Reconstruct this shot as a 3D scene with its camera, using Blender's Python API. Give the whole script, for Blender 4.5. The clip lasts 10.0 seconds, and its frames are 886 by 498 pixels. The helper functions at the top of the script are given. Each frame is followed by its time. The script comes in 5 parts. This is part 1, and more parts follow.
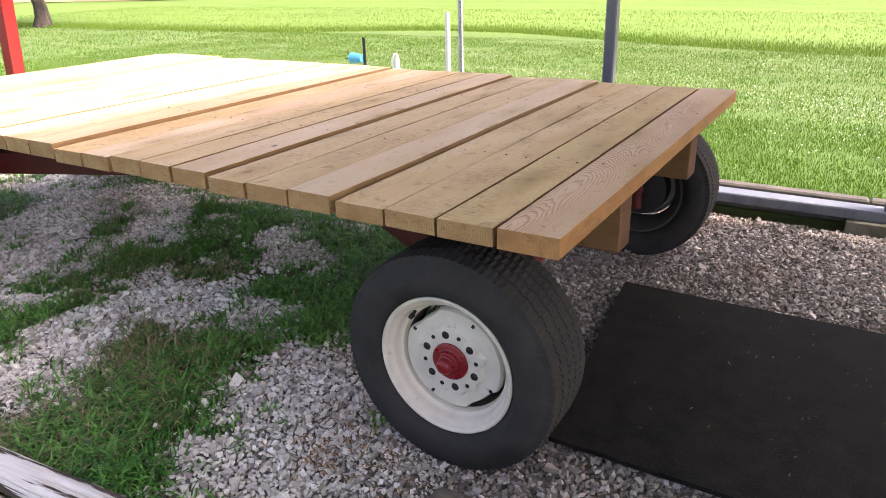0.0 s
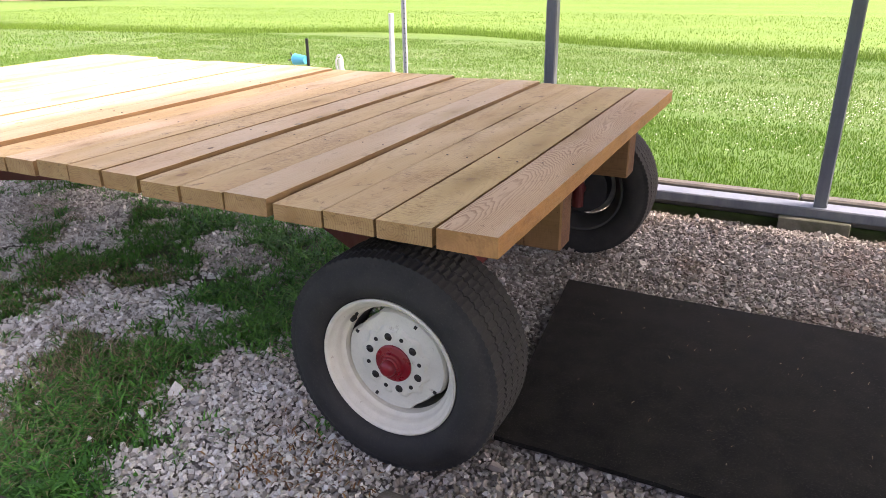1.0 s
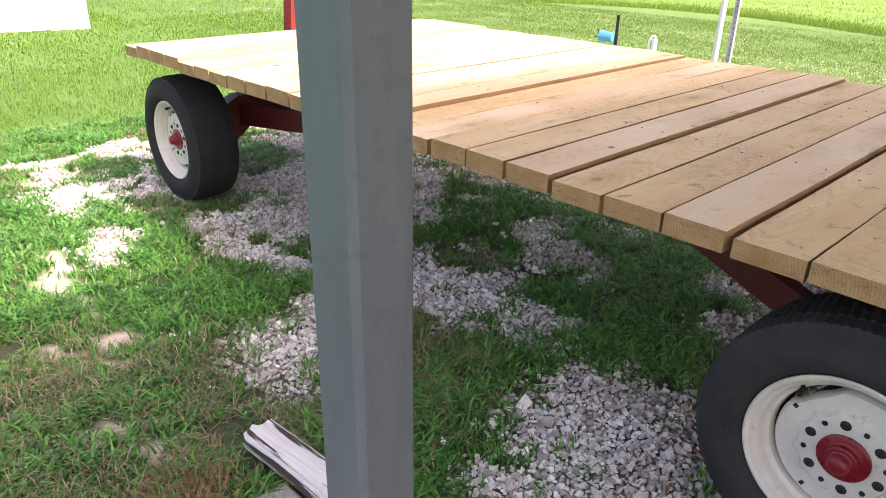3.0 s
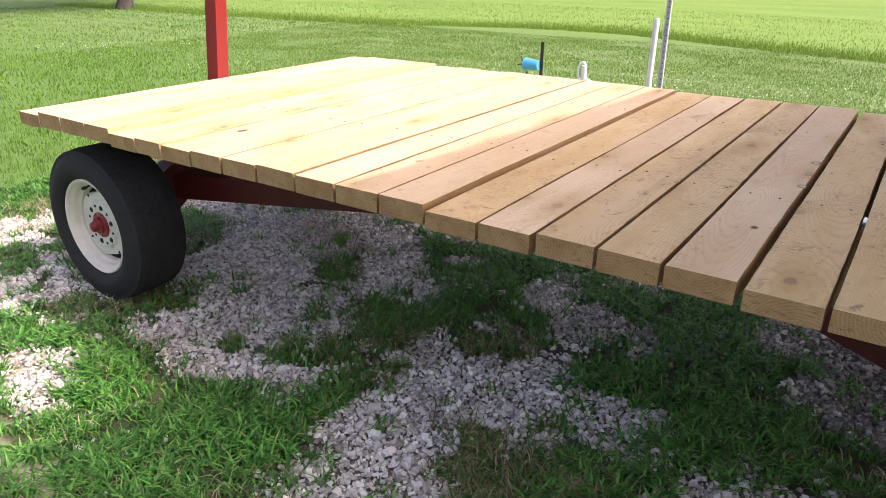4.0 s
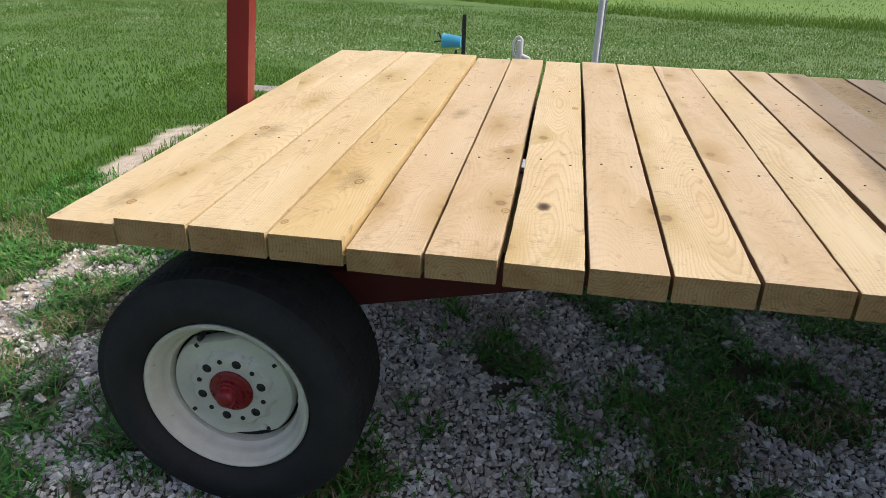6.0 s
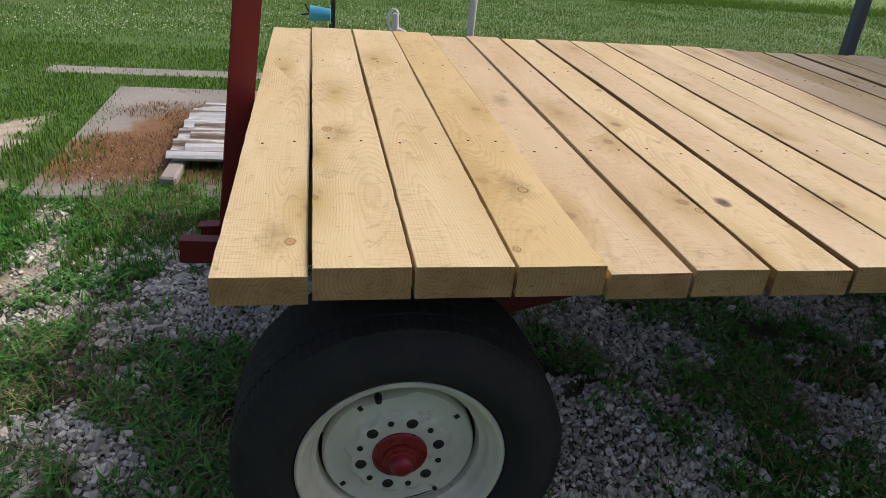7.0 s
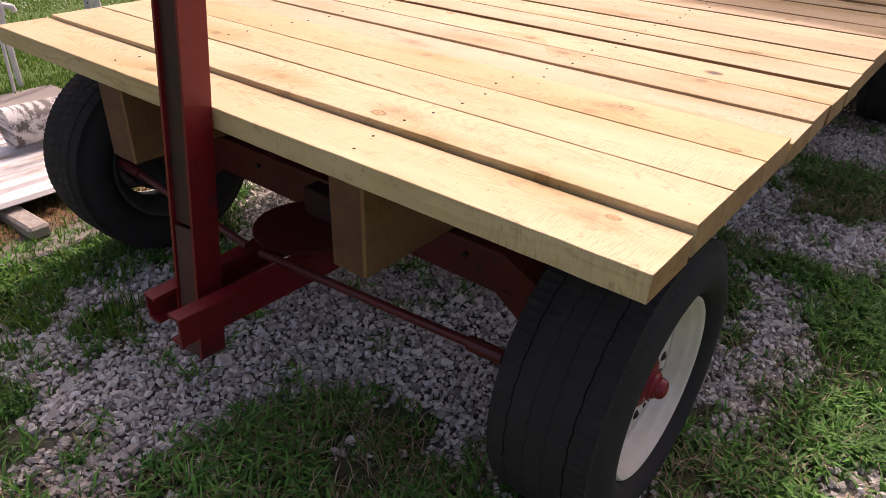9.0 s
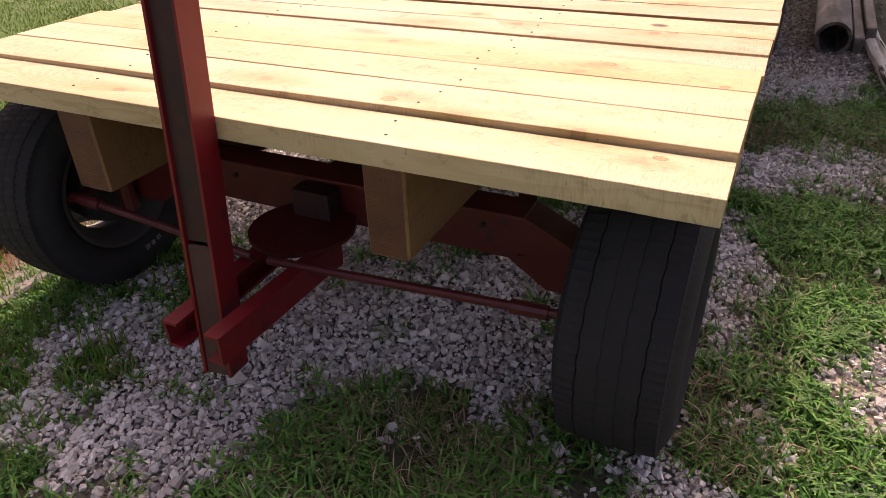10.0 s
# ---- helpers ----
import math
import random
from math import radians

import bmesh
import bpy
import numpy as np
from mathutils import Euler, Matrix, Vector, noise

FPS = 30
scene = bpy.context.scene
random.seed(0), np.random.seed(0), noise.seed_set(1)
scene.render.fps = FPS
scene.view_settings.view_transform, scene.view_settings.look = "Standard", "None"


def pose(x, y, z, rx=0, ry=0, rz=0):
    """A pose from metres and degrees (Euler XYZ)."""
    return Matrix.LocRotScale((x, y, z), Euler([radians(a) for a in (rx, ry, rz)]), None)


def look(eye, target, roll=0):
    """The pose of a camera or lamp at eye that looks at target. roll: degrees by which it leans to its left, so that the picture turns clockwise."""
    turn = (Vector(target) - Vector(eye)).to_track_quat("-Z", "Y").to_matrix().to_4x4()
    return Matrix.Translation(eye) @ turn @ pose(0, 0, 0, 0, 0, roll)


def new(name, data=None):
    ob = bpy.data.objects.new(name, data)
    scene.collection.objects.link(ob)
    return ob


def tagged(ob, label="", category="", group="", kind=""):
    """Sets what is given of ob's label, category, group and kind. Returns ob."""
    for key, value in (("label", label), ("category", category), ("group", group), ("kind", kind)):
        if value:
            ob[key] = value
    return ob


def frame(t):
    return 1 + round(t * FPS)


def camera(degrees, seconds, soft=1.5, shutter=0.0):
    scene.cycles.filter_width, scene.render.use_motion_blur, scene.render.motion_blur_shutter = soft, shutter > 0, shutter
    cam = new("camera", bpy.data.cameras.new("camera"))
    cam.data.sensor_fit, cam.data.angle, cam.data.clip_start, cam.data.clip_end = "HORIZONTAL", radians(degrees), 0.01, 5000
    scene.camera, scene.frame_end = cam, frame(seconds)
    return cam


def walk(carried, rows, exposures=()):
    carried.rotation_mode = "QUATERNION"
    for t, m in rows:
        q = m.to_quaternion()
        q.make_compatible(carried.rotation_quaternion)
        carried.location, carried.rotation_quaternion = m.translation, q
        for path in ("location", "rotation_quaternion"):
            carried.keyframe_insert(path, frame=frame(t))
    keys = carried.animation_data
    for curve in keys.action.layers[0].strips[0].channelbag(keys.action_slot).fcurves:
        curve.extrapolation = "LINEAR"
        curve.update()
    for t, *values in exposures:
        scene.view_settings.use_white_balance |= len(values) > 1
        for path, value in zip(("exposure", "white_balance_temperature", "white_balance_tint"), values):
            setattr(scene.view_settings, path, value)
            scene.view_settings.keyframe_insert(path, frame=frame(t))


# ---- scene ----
cam = camera(64.8, 10.0, soft=0.6)
PATH = [
    (0, (0.623, -1.583, 1.558), (-0.352, -0.01, 0.799), -1.6),
    (0.5, (0.66, -1.561, 1.55), (-0.221, 0.068, 0.796), -2.3),
    (1, (0.646, -1.561, 1.55), (-0.207, 0.082, 0.793), -1.0),
    (1.5, (0.617, -1.582, 1.549), (-0.284, 0.04, 0.802), -0.7),
    (2, (0.561, -1.615, 1.546), (-0.394, -0.029, 0.788), -0.1),
    (2.5, (0.35, -1.628, 1.535), (-0.818, -0.199, 0.763), -0.1),
    (3, (-0.092, -1.624, 1.564), (-1.41, -0.368, 0.736), 1.0),
    (3.2, (-0.294, -1.656, 1.558), (-1.604, -0.342, 0.811), 3.1),
    (4.3, (-1.391, -1.58, 1.614), (-2.286, 0.029, 0.832), 0.8),
    (4.5, (-1.632, -1.558, 1.596), (-2.421, 0.121, 0.849), 2.7),
    (5, (-2.244, -1.533, 1.612), (-2.883, 0.182, 0.805), 1.1),
    (5.5, (-2.845, -1.426, 1.596), (-3.497, 0.274, 0.769), 1.1),
    (6, (-3.467, -1.403, 1.597), (-3.754, 0.376, 0.73), 1.5),
    (6.2, (-3.678, -1.352, 1.578), (-3.887, 0.445, 0.727), 2.4),
    (7.3, (-4.774, -1.026, 1.512), (-4.191, 0.655, 0.6), 5.9),
    (7.5, (-4.929, -0.936, 1.488), (-4.225, 0.718, 0.61), 6.0),
    (8, (-5.221, -0.747, 1.501), (-4.225, 0.657, 0.483), 4.9),
    (8.5, (-5.528, -0.556, 1.503), (-4.307, 0.627, 0.45), 5.2),
    (9, (-5.66, -0.324, 1.501), (-4.307, 0.741, 0.483), 1.6),
    (9.5, (-5.811, -0.118, 1.487), (-4.355, 0.774, 0.446), -2.9),
    (10, (-5.92, -0.041, 1.493), (-4.396, 0.73, 0.453), -2.3),
]
walk(cam, [(t, look(eye, target, roll)) for t, eye, target, roll in PATH],
     [(0, 2.12, 7000, 25), (3.2, 2.12, 7000, 24), (4.3, 1.36, 6650, 23), (5, 0.95, 6450, 18), (6.2, 0.46, 6200, 11), (7.4, 0.12, 6600, 12), (8.2, 0.40, 6900, 20), (9, 0.64, 7400, 33), (9.5, 0.70, 7500, 38), (10, 0.87, 7800, 39)])

# ---- light ----
GZ = -0.03                     # ground level under the wheels
SUN = Vector((0.79, 0.27, 1.0)).normalized()   # towards the sun
sun = new("sun", bpy.data.lights.new("sun", "SUN"))
sun.data.energy, sun.data.angle, sun.data.color = 1.62, radians(1.0), (1.0, 0.95, 0.86)
sun.matrix_world = look((0, 0, 30), Vector((0, 0, 30)) - SUN)
world = bpy.data.worlds.new("sky")
scene.world = world
world.use_nodes = True
wn = world.node_tree.nodes
sky = wn.new("ShaderNodeTexSky")
sky.sky_type, sky.sun_disc = "NISHITA", False
sky.sun_elevation = math.asin(SUN.z)
sky.sun_rotation = math.atan2(SUN.x, SUN.y)
sky.air_density, sky.dust_density, sky.ozone_density = 0.65, 5.0, 0.3
world.node_tree.links.new(sky.outputs[0], wn["Background"].inputs[0])
wn["Background"].inputs[1].default_value = 0.15

# ---- materials ----
class Mat:
    """A small builder of procedural materials."""
    def __init__(self, name, rough=0.6, metal=0.0):
        self.m = bpy.data.materials.new(name)
        self.m.use_nodes = True
        self.t = self.m.node_tree
        self.b = self.t.nodes["Principled BSDF"]
        self.b.inputs["Roughness"].default_value = rough
        self.b.inputs["Metallic"].default_value = metal
        self.co = self.t.nodes.new("ShaderNodeTexCoord").outputs["Object"]

    def node(self, kind, **values):
        n = self.t.nodes.new("ShaderNode" + kind)
        for k, v in values.items():
            n.inputs[k.replace("_", " ")].default_value = v
        return n

    def link(self, a, b):
        self.t.links.new(a, b)

    def noise(self, scale, detail=4.0, rough=0.6, vector=None, distortion=0.0):
        n = self.node("TexNoise", Scale=scale, Detail=detail, Roughness=rough, Distortion=distortion)
        self.link(vector or self.co, n.inputs["Vector"])
        return n.outputs["Fac"]

    def ramp(self, fac, *stops):
        n = self.t.nodes.new("ShaderNodeValToRGB")
        e = n.color_ramp.elements
        while len(e) < len(stops):
            e.new(0.5)
        for el, (p, c) in zip(e, stops):
            el.position = p
            el.color = (*c, 1) if len(c) == 3 else c
        self.link(fac, n.inputs[0])
        return n.outputs[0]

    def grey(self, fac, lo, hi, a=0.0, b=1.0):
        n = self.node("MapRange")
        for i, v in enumerate((lo, hi, a, b), 1):
            n.inputs[i].default_value = v
        self.link(fac, n.inputs[0])
        return n.outputs[0]

    def mix(self, fac, a, b, mode="MIX"):
        n = self.t.nodes.new("ShaderNodeMix")
        n.data_type, n.blend_type = "RGBA", mode
        for s, v in ((n.inputs[0], fac), (n.inputs[6], a), (n.inputs[7], b)):
            if isinstance(v, (int, float)):
                s.default_value = v
            elif isinstance(v, tuple):
                s.default_value = (*v, 1)
            else:
                self.link(v, s)
        return n.outputs[2]

    def math(self, op, a, b=0.0):
        n = self.t.nodes.new("ShaderNodeMath")
        n.operation = op
        for s, v in zip(n.inputs, (a, b)):
            if isinstance(v, (int, float)):
                s.default_value = v
            else:
                self.link(v, s)
        return n.outputs[0]

    def stretch(self, x, y, z, vector=None):
        n = self.node("Mapping")
        n.inputs["Scale"].default_value = (x, y, z)
        self.link(vector or self.co, n.inputs["Vector"])
        return n.outputs[0]

    def random(self):
        return self.t.nodes.new("ShaderNodeObjectInfo").outputs["Random"]

    def island(self):
        return self.t.nodes.new("ShaderNodeNewGeometry").outputs["Random Per Island"]

    def colour(self, c):
        if isinstance(c, tuple):
            self.b.inputs["Base Color"].default_value = (*c, 1)
        else:
            self.link(c, self.b.inputs["Base Color"])
        return self

    def rough(self, fac, lo, hi):
        self.link(self.grey(fac, 0.25, 0.75, lo, hi), self.b.inputs["Roughness"])
        return self

    def bump(self, height, strength=0.3, distance=0.01):
        n = self.node("Bump", Strength=strength, Distance=distance)
        self.link(height, n.inputs["Height"])
        self.link(n.outputs[0], self.b.inputs["Normal"])
        return self


def lumber(name, pale, deep, ring=34.0, weather=0.0, figure=1.0):
    """Sawn softwood, grain along y: growth rings round a far pith, saw marks, knots, blotches."""
    k = Mat(name, 0.62)
    rnd = k.random()
    off = k.node("CombineXYZ")
    k.link(k.math("MULTIPLY", rnd, 37.0), off.inputs[0])
    k.link(k.math("MULTIPLY", rnd, 91.0), off.inputs[1])
    add = k.t.nodes.new("ShaderNodeVectorMath")
    k.link(k.co, add.inputs[0])
    k.link(off.outputs[0], add.inputs[1])
    p = add.outputs[0]
    wob = k.noise(1.0, 2.0, 0.5, k.stretch(5.0, 0.9, 5.0, p))
    sep = k.node("SeparateXYZ")
    k.link(k.co, sep.inputs[0])
    cx = k.math("ADD", sep.outputs[0], k.math("MULTIPLY", k.math("SUBTRACT", rnd, 0.5), 0.16))
    cx = k.math("ADD", cx, k.math("MULTIPLY", k.math("SUBTRACT", wob, 0.5), 0.10))
    arch = k.noise(1.0, 2.0, 0.5, k.stretch(2.0, 1.5, 0.3, p))
    cz = k.math("ADD", sep.outputs[2], k.math("ADD", k.math("MULTIPLY", k.math("SUBTRACT", arch, 0.5), 0.22), k.math("ADD", k.math("MULTIPLY", rnd, 0.06), 0.05)))
    r = k.math("SQRT", k.math("ADD", k.math("MULTIPLY", cx, cx), k.math("MULTIPLY", cz, cz)))
    r = k.math("ADD", r, k.math("MULTIPLY", k.noise(3.0, 3.0, 0.6, k.stretch(6, 1.6, 6, p)), 0.035))
    rings = k.math("FRACT", k.math("MULTIPLY", r, ring * 2.6))
    late = k.ramp(rings, (0.0, (0, 0, 0)), (0.62, (0.35, 0.35, 0.35)), (0.9, (1, 1, 1)), (1.0, (0.1, 0.1, 0.1)))
    fibre = k.noise(1.0, 5.0, 0.7, k.stretch(260, 5, 260, p))
    blotch = k.noise(1.0, 4.0, 0.6, k.stretch(7, 1.6, 7, p))
    base = k.mix(k.grey(blotch, 0.3, 0.7, 0, 0.75), pale, deep)
    tint = k.mix(k.grey(k.math("FRACT", k.math("MULTIPLY", rnd, 7.31)), 0, 1, 0, 0.95), base, tuple(a * b for a, b in zip(deep, (0.80, 0.80, 0.72))))
    tint = k.mix(k.grey(k.math("FRACT", k.math("MULTIPLY", rnd, 23.3)), 0.55, 1, 0, 0.6), tint, tuple(a * b for a, b in zip(deep, (1.0, 0.93, 1.1))))
    tint = k.mix(k.grey(k.math("FRACT", k.math("MULTIPLY", rnd, 41.7)), 0.45, 1, 0, 0.75), tint, tuple(a * b for a, b in zip(pale, (1.0, 0.97, 0.80))))
    amount = k.math("MULTIPLY", k.grey(k.math("FRACT", k.math("MULTIPLY", rnd, 13.7)), 0, 1, 0.25 * figure, 0.75 * figure), late)
    wood = k.mix(amount, tint, tuple(a * b for a, b in zip(deep, (0.60, 0.48, 0.36))))
    wood = k.mix(k.grey(fibre, 0.35, 0.75, 0.0, 0.28), wood, tuple(0.6 * c for c in deep))
    olive = k.noise(1.0, 5.0, 0.65, k.stretch(9, 2.6, 9, p), 0.6)
    wood = k.mix(k.grey(olive, 0.47, 0.66, 0.0, 0.6), wood, tuple(a * b for a, b in zip(pale, (0.50, 0.48, 0.38))) if not weather else (0.22, 0.20, 0.17))
    smudge = k.noise(1.0, 6.0, 0.75, k.stretch(16, 5, 16, p))
    wood = k.mix(k.grey(smudge, 0.52, 0.72, 0.0, 0.65), wood, tuple(a * b for a, b in zip(pale, (0.34, 0.30, 0.28))) if not weather else (0.12, 0.11, 0.10))
    # knots: sparse stretched cells
    vor = k.node("TexVoronoi", Scale=1.0, Randomness=1.0)
    k.link(k.stretch(5.2, 2.1, 2.0, p), vor.inputs["Vector"])
    d = k.math("ADD", vor.outputs["Distance"], k.math("MULTIPLY", k.math("SUBTRACT", k.noise(14, 3), 0.5), 0.09))
    core = k.ramp(d, (0.0, (1, 1, 1)), (0.055, (0.85, 0.85, 0.85)), (0.09, (0.35, 0.35, 0.35)), (0.2, (0, 0, 0)))
    wood = k.mix(k.math("MULTIPLY", core, 0.45), wood, (0.20, 0.085, 0.025))
    dirt = k.noise(2.3, 5.0, 0.65)
    wood = k.mix(k.grey(dirt, 0.50, 0.72, 0.0, 0.34 + weather), wood, tuple(a * b for a, b in zip(pale, (0.40, 0.38, 0.46))))
    scuff = k.noise(1.0, 5.0, 0.7, k.stretch(11, 13, 11, p), 1.2)
    wood = k.mix(k.grey(scuff, 0.60, 0.74, 0.0, 0.5), wood, tuple(a * b for a, b in zip(pale, (0.36, 0.30, 0.26))))
    nick = k.noise(1.0, 3.0, 0.6, k.stretch(22, 60, 22, p))
    wood = k.mix(k.grey(nick, 0.66, 0.74, 0.0, 0.6), wood, tuple(a * b for a, b in zip(pale, (0.30, 0.22, 0.16))))
    saw = k.t.nodes.new("ShaderNodeTexWave")
    saw.bands_direction = "Y"
    saw.inputs["Scale"].default_value = 55
    saw.inputs["Distortion"].default_value = 2.5
    saw.inputs["Detail"].default_value = 2
    k.link(p, saw.inputs["Vector"])
    h = k.math("ADD", k.math("MULTIPLY", fibre, 0.7), k.math("ADD", k.math("MULTIPLY", saw.outputs["Fac"], 0.06), k.math("MULTIPLY", late, 0.22 * figure)))
    return k.colour(wood).bump(h, 0.9, 0.003).rough(blotch, 0.5, 0.72).m


def plank_wood(name, pale, deep, lines=150.0, figure=0.22, saw=0.35, late_tone=(0.62, 0.47, 0.33), specks=0.5):
    """Fresh sawn plank, grain along y: fine growth lines that bend round knots, soft stains, saw strokes, dark specks."""
    k = Mat(name, 0.6)
    rnd = k.random()
    off = k.node("CombineXYZ")
    k.link(k.math("MULTIPLY", rnd, 37.0), off.inputs[0])
    k.link(k.math("MULTIPLY", rnd, 91.0), off.inputs[1])
    add = k.t.nodes.new("ShaderNodeVectorMath")
    k.link(k.co, add.inputs[0])
    k.link(off.outputs[0], add.inputs[1])
    p = add.outputs[0]
    sep, own = k.node("SeparateXYZ"), k.node("SeparateXYZ")
    k.link(p, sep.inputs[0])
    k.link(k.co, own.inputs[0])
    # knots: one cell here and there, its centre in real metres
    flat = k.node("CombineXYZ")
    k.link(k.math("MULTIPLY", sep.outputs[0], 3.4), flat.inputs[0])
    k.link(k.math("MULTIPLY", sep.outputs[1], 1.7), flat.inputs[1])
    vor = k.node("TexVoronoi", Scale=1.0, Randomness=0.9)
    k.link(flat.outputs[0], vor.inputs["Vector"])
    gap = k.t.nodes.new("ShaderNodeVectorMath")
    gap.operation = "SUBTRACT"
    k.link(flat.outputs[0], gap.inputs[0])
    k.link(vor.outputs["Position"], gap.inputs[1])
    g3 = k.node("SeparateXYZ")
    k.link(gap.outputs[0], g3.inputs[0])
    hue = k.node("SeparateColor")
    k.link(vor.outputs["Color"], hue.inputs[0])
    shown = k.grey(hue.outputs[0], 0.45, 0.5)
    dx, dy = k.math("MULTIPLY", g3.outputs[0], 1 / 3.4), k.math("MULTIPLY", g3.outputs[1], 1 / 1.7)
    jit = k.math("MULTIPLY", k.math("SUBTRACT", k.noise(30, 3, 0.6, p), 0.5), 0.02)
    def away(a, b):
        u, v = k.math("MULTIPLY", dx, a), k.math("MULTIPLY", dy, b)
        return k.math("ADD", k.math("SQRT", k.math("ADD", k.math("MULTIPLY", u, u), k.math("MULTIPLY", v, v))), jit)
    near, wide = away(1.0, 0.75), away(1.0, 0.32)
    # growth lines round a far pith, pushed aside by the knots
    wob = k.noise(1.0, 2.0, 0.5, k.stretch(3.0, 0.55, 3.0, p))
    arch = k.noise(1.0, 1.5, 0.5, k.stretch(1.6, 0.8, 0.3, p))
    cx = k.math("ADD", own.outputs[0], k.math("ADD", k.math("MULTIPLY", k.math("SUBTRACT", rnd, 0.5), 0.14), k.math("MULTIPLY", k.math("SUBTRACT", wob, 0.5), 0.12)))
    cz = k.math("ADD", own.outputs[2], k.math("ADD", k.math("MULTIPLY", k.math("SUBTRACT", arch, 0.5), 0.34), 0.09))
    r = k.math("SQRT", k.math("ADD", k.math("MULTIPLY", cx, cx), k.math("MULTIPLY", cz, cz)))
    r = k.math("ADD", r, k.math("MULTIPLY", k.grey(wide, 0.0, 0.10, 0.035, 0.0), shown))
    r = k.math("ADD", r, k.math("MULTIPLY", k.noise(1.0, 4.0, 0.6, k.stretch(24, 3.0, 24, p)), 0.012))
    rings = k.math("FRACT", k.math("MULTIPLY", r, lines))
    late = k.ramp(rings, (0.0, (0, 0, 0)), (0.5, (0.12, 0.12, 0.12)), (0.86, (1, 1, 1)), (1.0, (0.1, 0.1, 0.1)))
    fibre = k.noise(1.0, 4.0, 0.65, k.stretch(300, 4, 300, p))
    blotch = k.noise(1.0, 3.0, 0.55, k.stretch(5, 0.9, 5, p))
    wood = k.mix(k.grey(blotch, 0.32, 0.68), pale, deep)
    rosy = k.noise(1.0, 3.0, 0.6, k.stretch(4, 1.3, 4, p), 0.4)
    wood = k.mix(k.grey(rosy, 0.5, 0.72, 0.0, 0.45), wood, tuple(a * b for a, b in zip(deep, (1.0, 0.91, 0.88))))
    zone = k.grey(k.noise(1.0, 2.0, 0.5, k.stretch(3, 1.1, 3, p)), 0.36, 0.6, 0.25, 1.0)
    wood = k.mix(k.math("MULTIPLY", k.math("MULTIPLY", late, zone), figure), wood, tuple(a * b for a, b in zip(deep, late_tone)))
    wood = k.mix(k.grey(fibre, 0.42, 0.78, 0.0, 0.22), wood, tuple(0.62 * c for c in deep))
    olive = k.noise(1.0, 4.0, 0.6, k.stretch(6, 2.0, 6, p), 0.7)
    wood = k.mix(k.grey(olive, 0.56, 0.74, 0.0, 0.5), wood, tuple(a * b for a, b in zip(pale, (0.62, 0.56, 0.36))))
    halo = k.math("MULTIPLY", k.grey(wide, 0.012, 0.075, 0.75, 0.0), shown)
    wood = k.mix(halo, wood, tuple(a * b for a, b in zip(deep, (0.72, 0.66, 0.42))))
    core = k.math("MULTIPLY", k.ramp(near, (0.0, (0.8, 0.8, 0.8)), (0.006, (0.55, 0.55, 0.55)), (0.011, (0.95, 0.95, 0.95)), (0.016, (0.25, 0.25, 0.25)), (0.024, (0, 0, 0))), k.math("MULTIPLY", shown, k.grey(hue.outputs[1], 0.1, 0.9, 0.35, 1.0)))
    wood = k.mix(core, wood, (0.20, 0.10, 0.035))
    # saw strokes that run across, in patches
    mark = k.noise(1.0, 2.5, 0.6, k.stretch(22, 230, 22, p))
    patch = k.grey(k.noise(1.0, 3.0, 0.6, k.stretch(4, 2.2, 4, p)), 0.44, 0.62)
    stroke = k.math("MULTIPLY", k.grey(mark, 0.49, 0.62), patch)
    wood = k.mix(k.math("MULTIPLY", stroke, saw), wood, tuple(a * b for a, b in zip(deep, (0.50, 0.40, 0.32))))
    smudge = k.noise(1.0, 5.0, 0.7, k.stretch(20, 15, 20, p), 0.6)
    wood = k.mix(k.grey(smudge, 0.585, 0.69, 0.0, specks), wood, tuple(a * b for a, b in zip(pale, (0.36, 0.30, 0.24))))
    nick = k.noise(1.0, 3.0, 0.6, k.stretch(30, 45, 30, p))
    wood = k.mix(k.grey(nick, 0.68, 0.74, 0.0, 0.8), wood, tuple(a * b for a, b in zip(pale, (0.24, 0.17, 0.12))))
    check = k.noise(1.0, 2.0, 0.5, k.stretch(190, 7, 190, p))
    wood = k.mix(k.grey(check, 0.74, 0.79, 0.0, 0.7), wood, tuple(a * b for a, b in zip(deep, (0.40, 0.27, 0.17))))
    h = k.math("ADD", k.math("MULTIPLY", fibre, 0.5), k.math("SUBTRACT", k.math("MULTIPLY", late, 0.2), k.math("MULTIPLY", stroke, 0.6)))
    return k.colour(wood).bump(h, 0.45, 0.002).rough(blotch, 0.52, 0.72).m


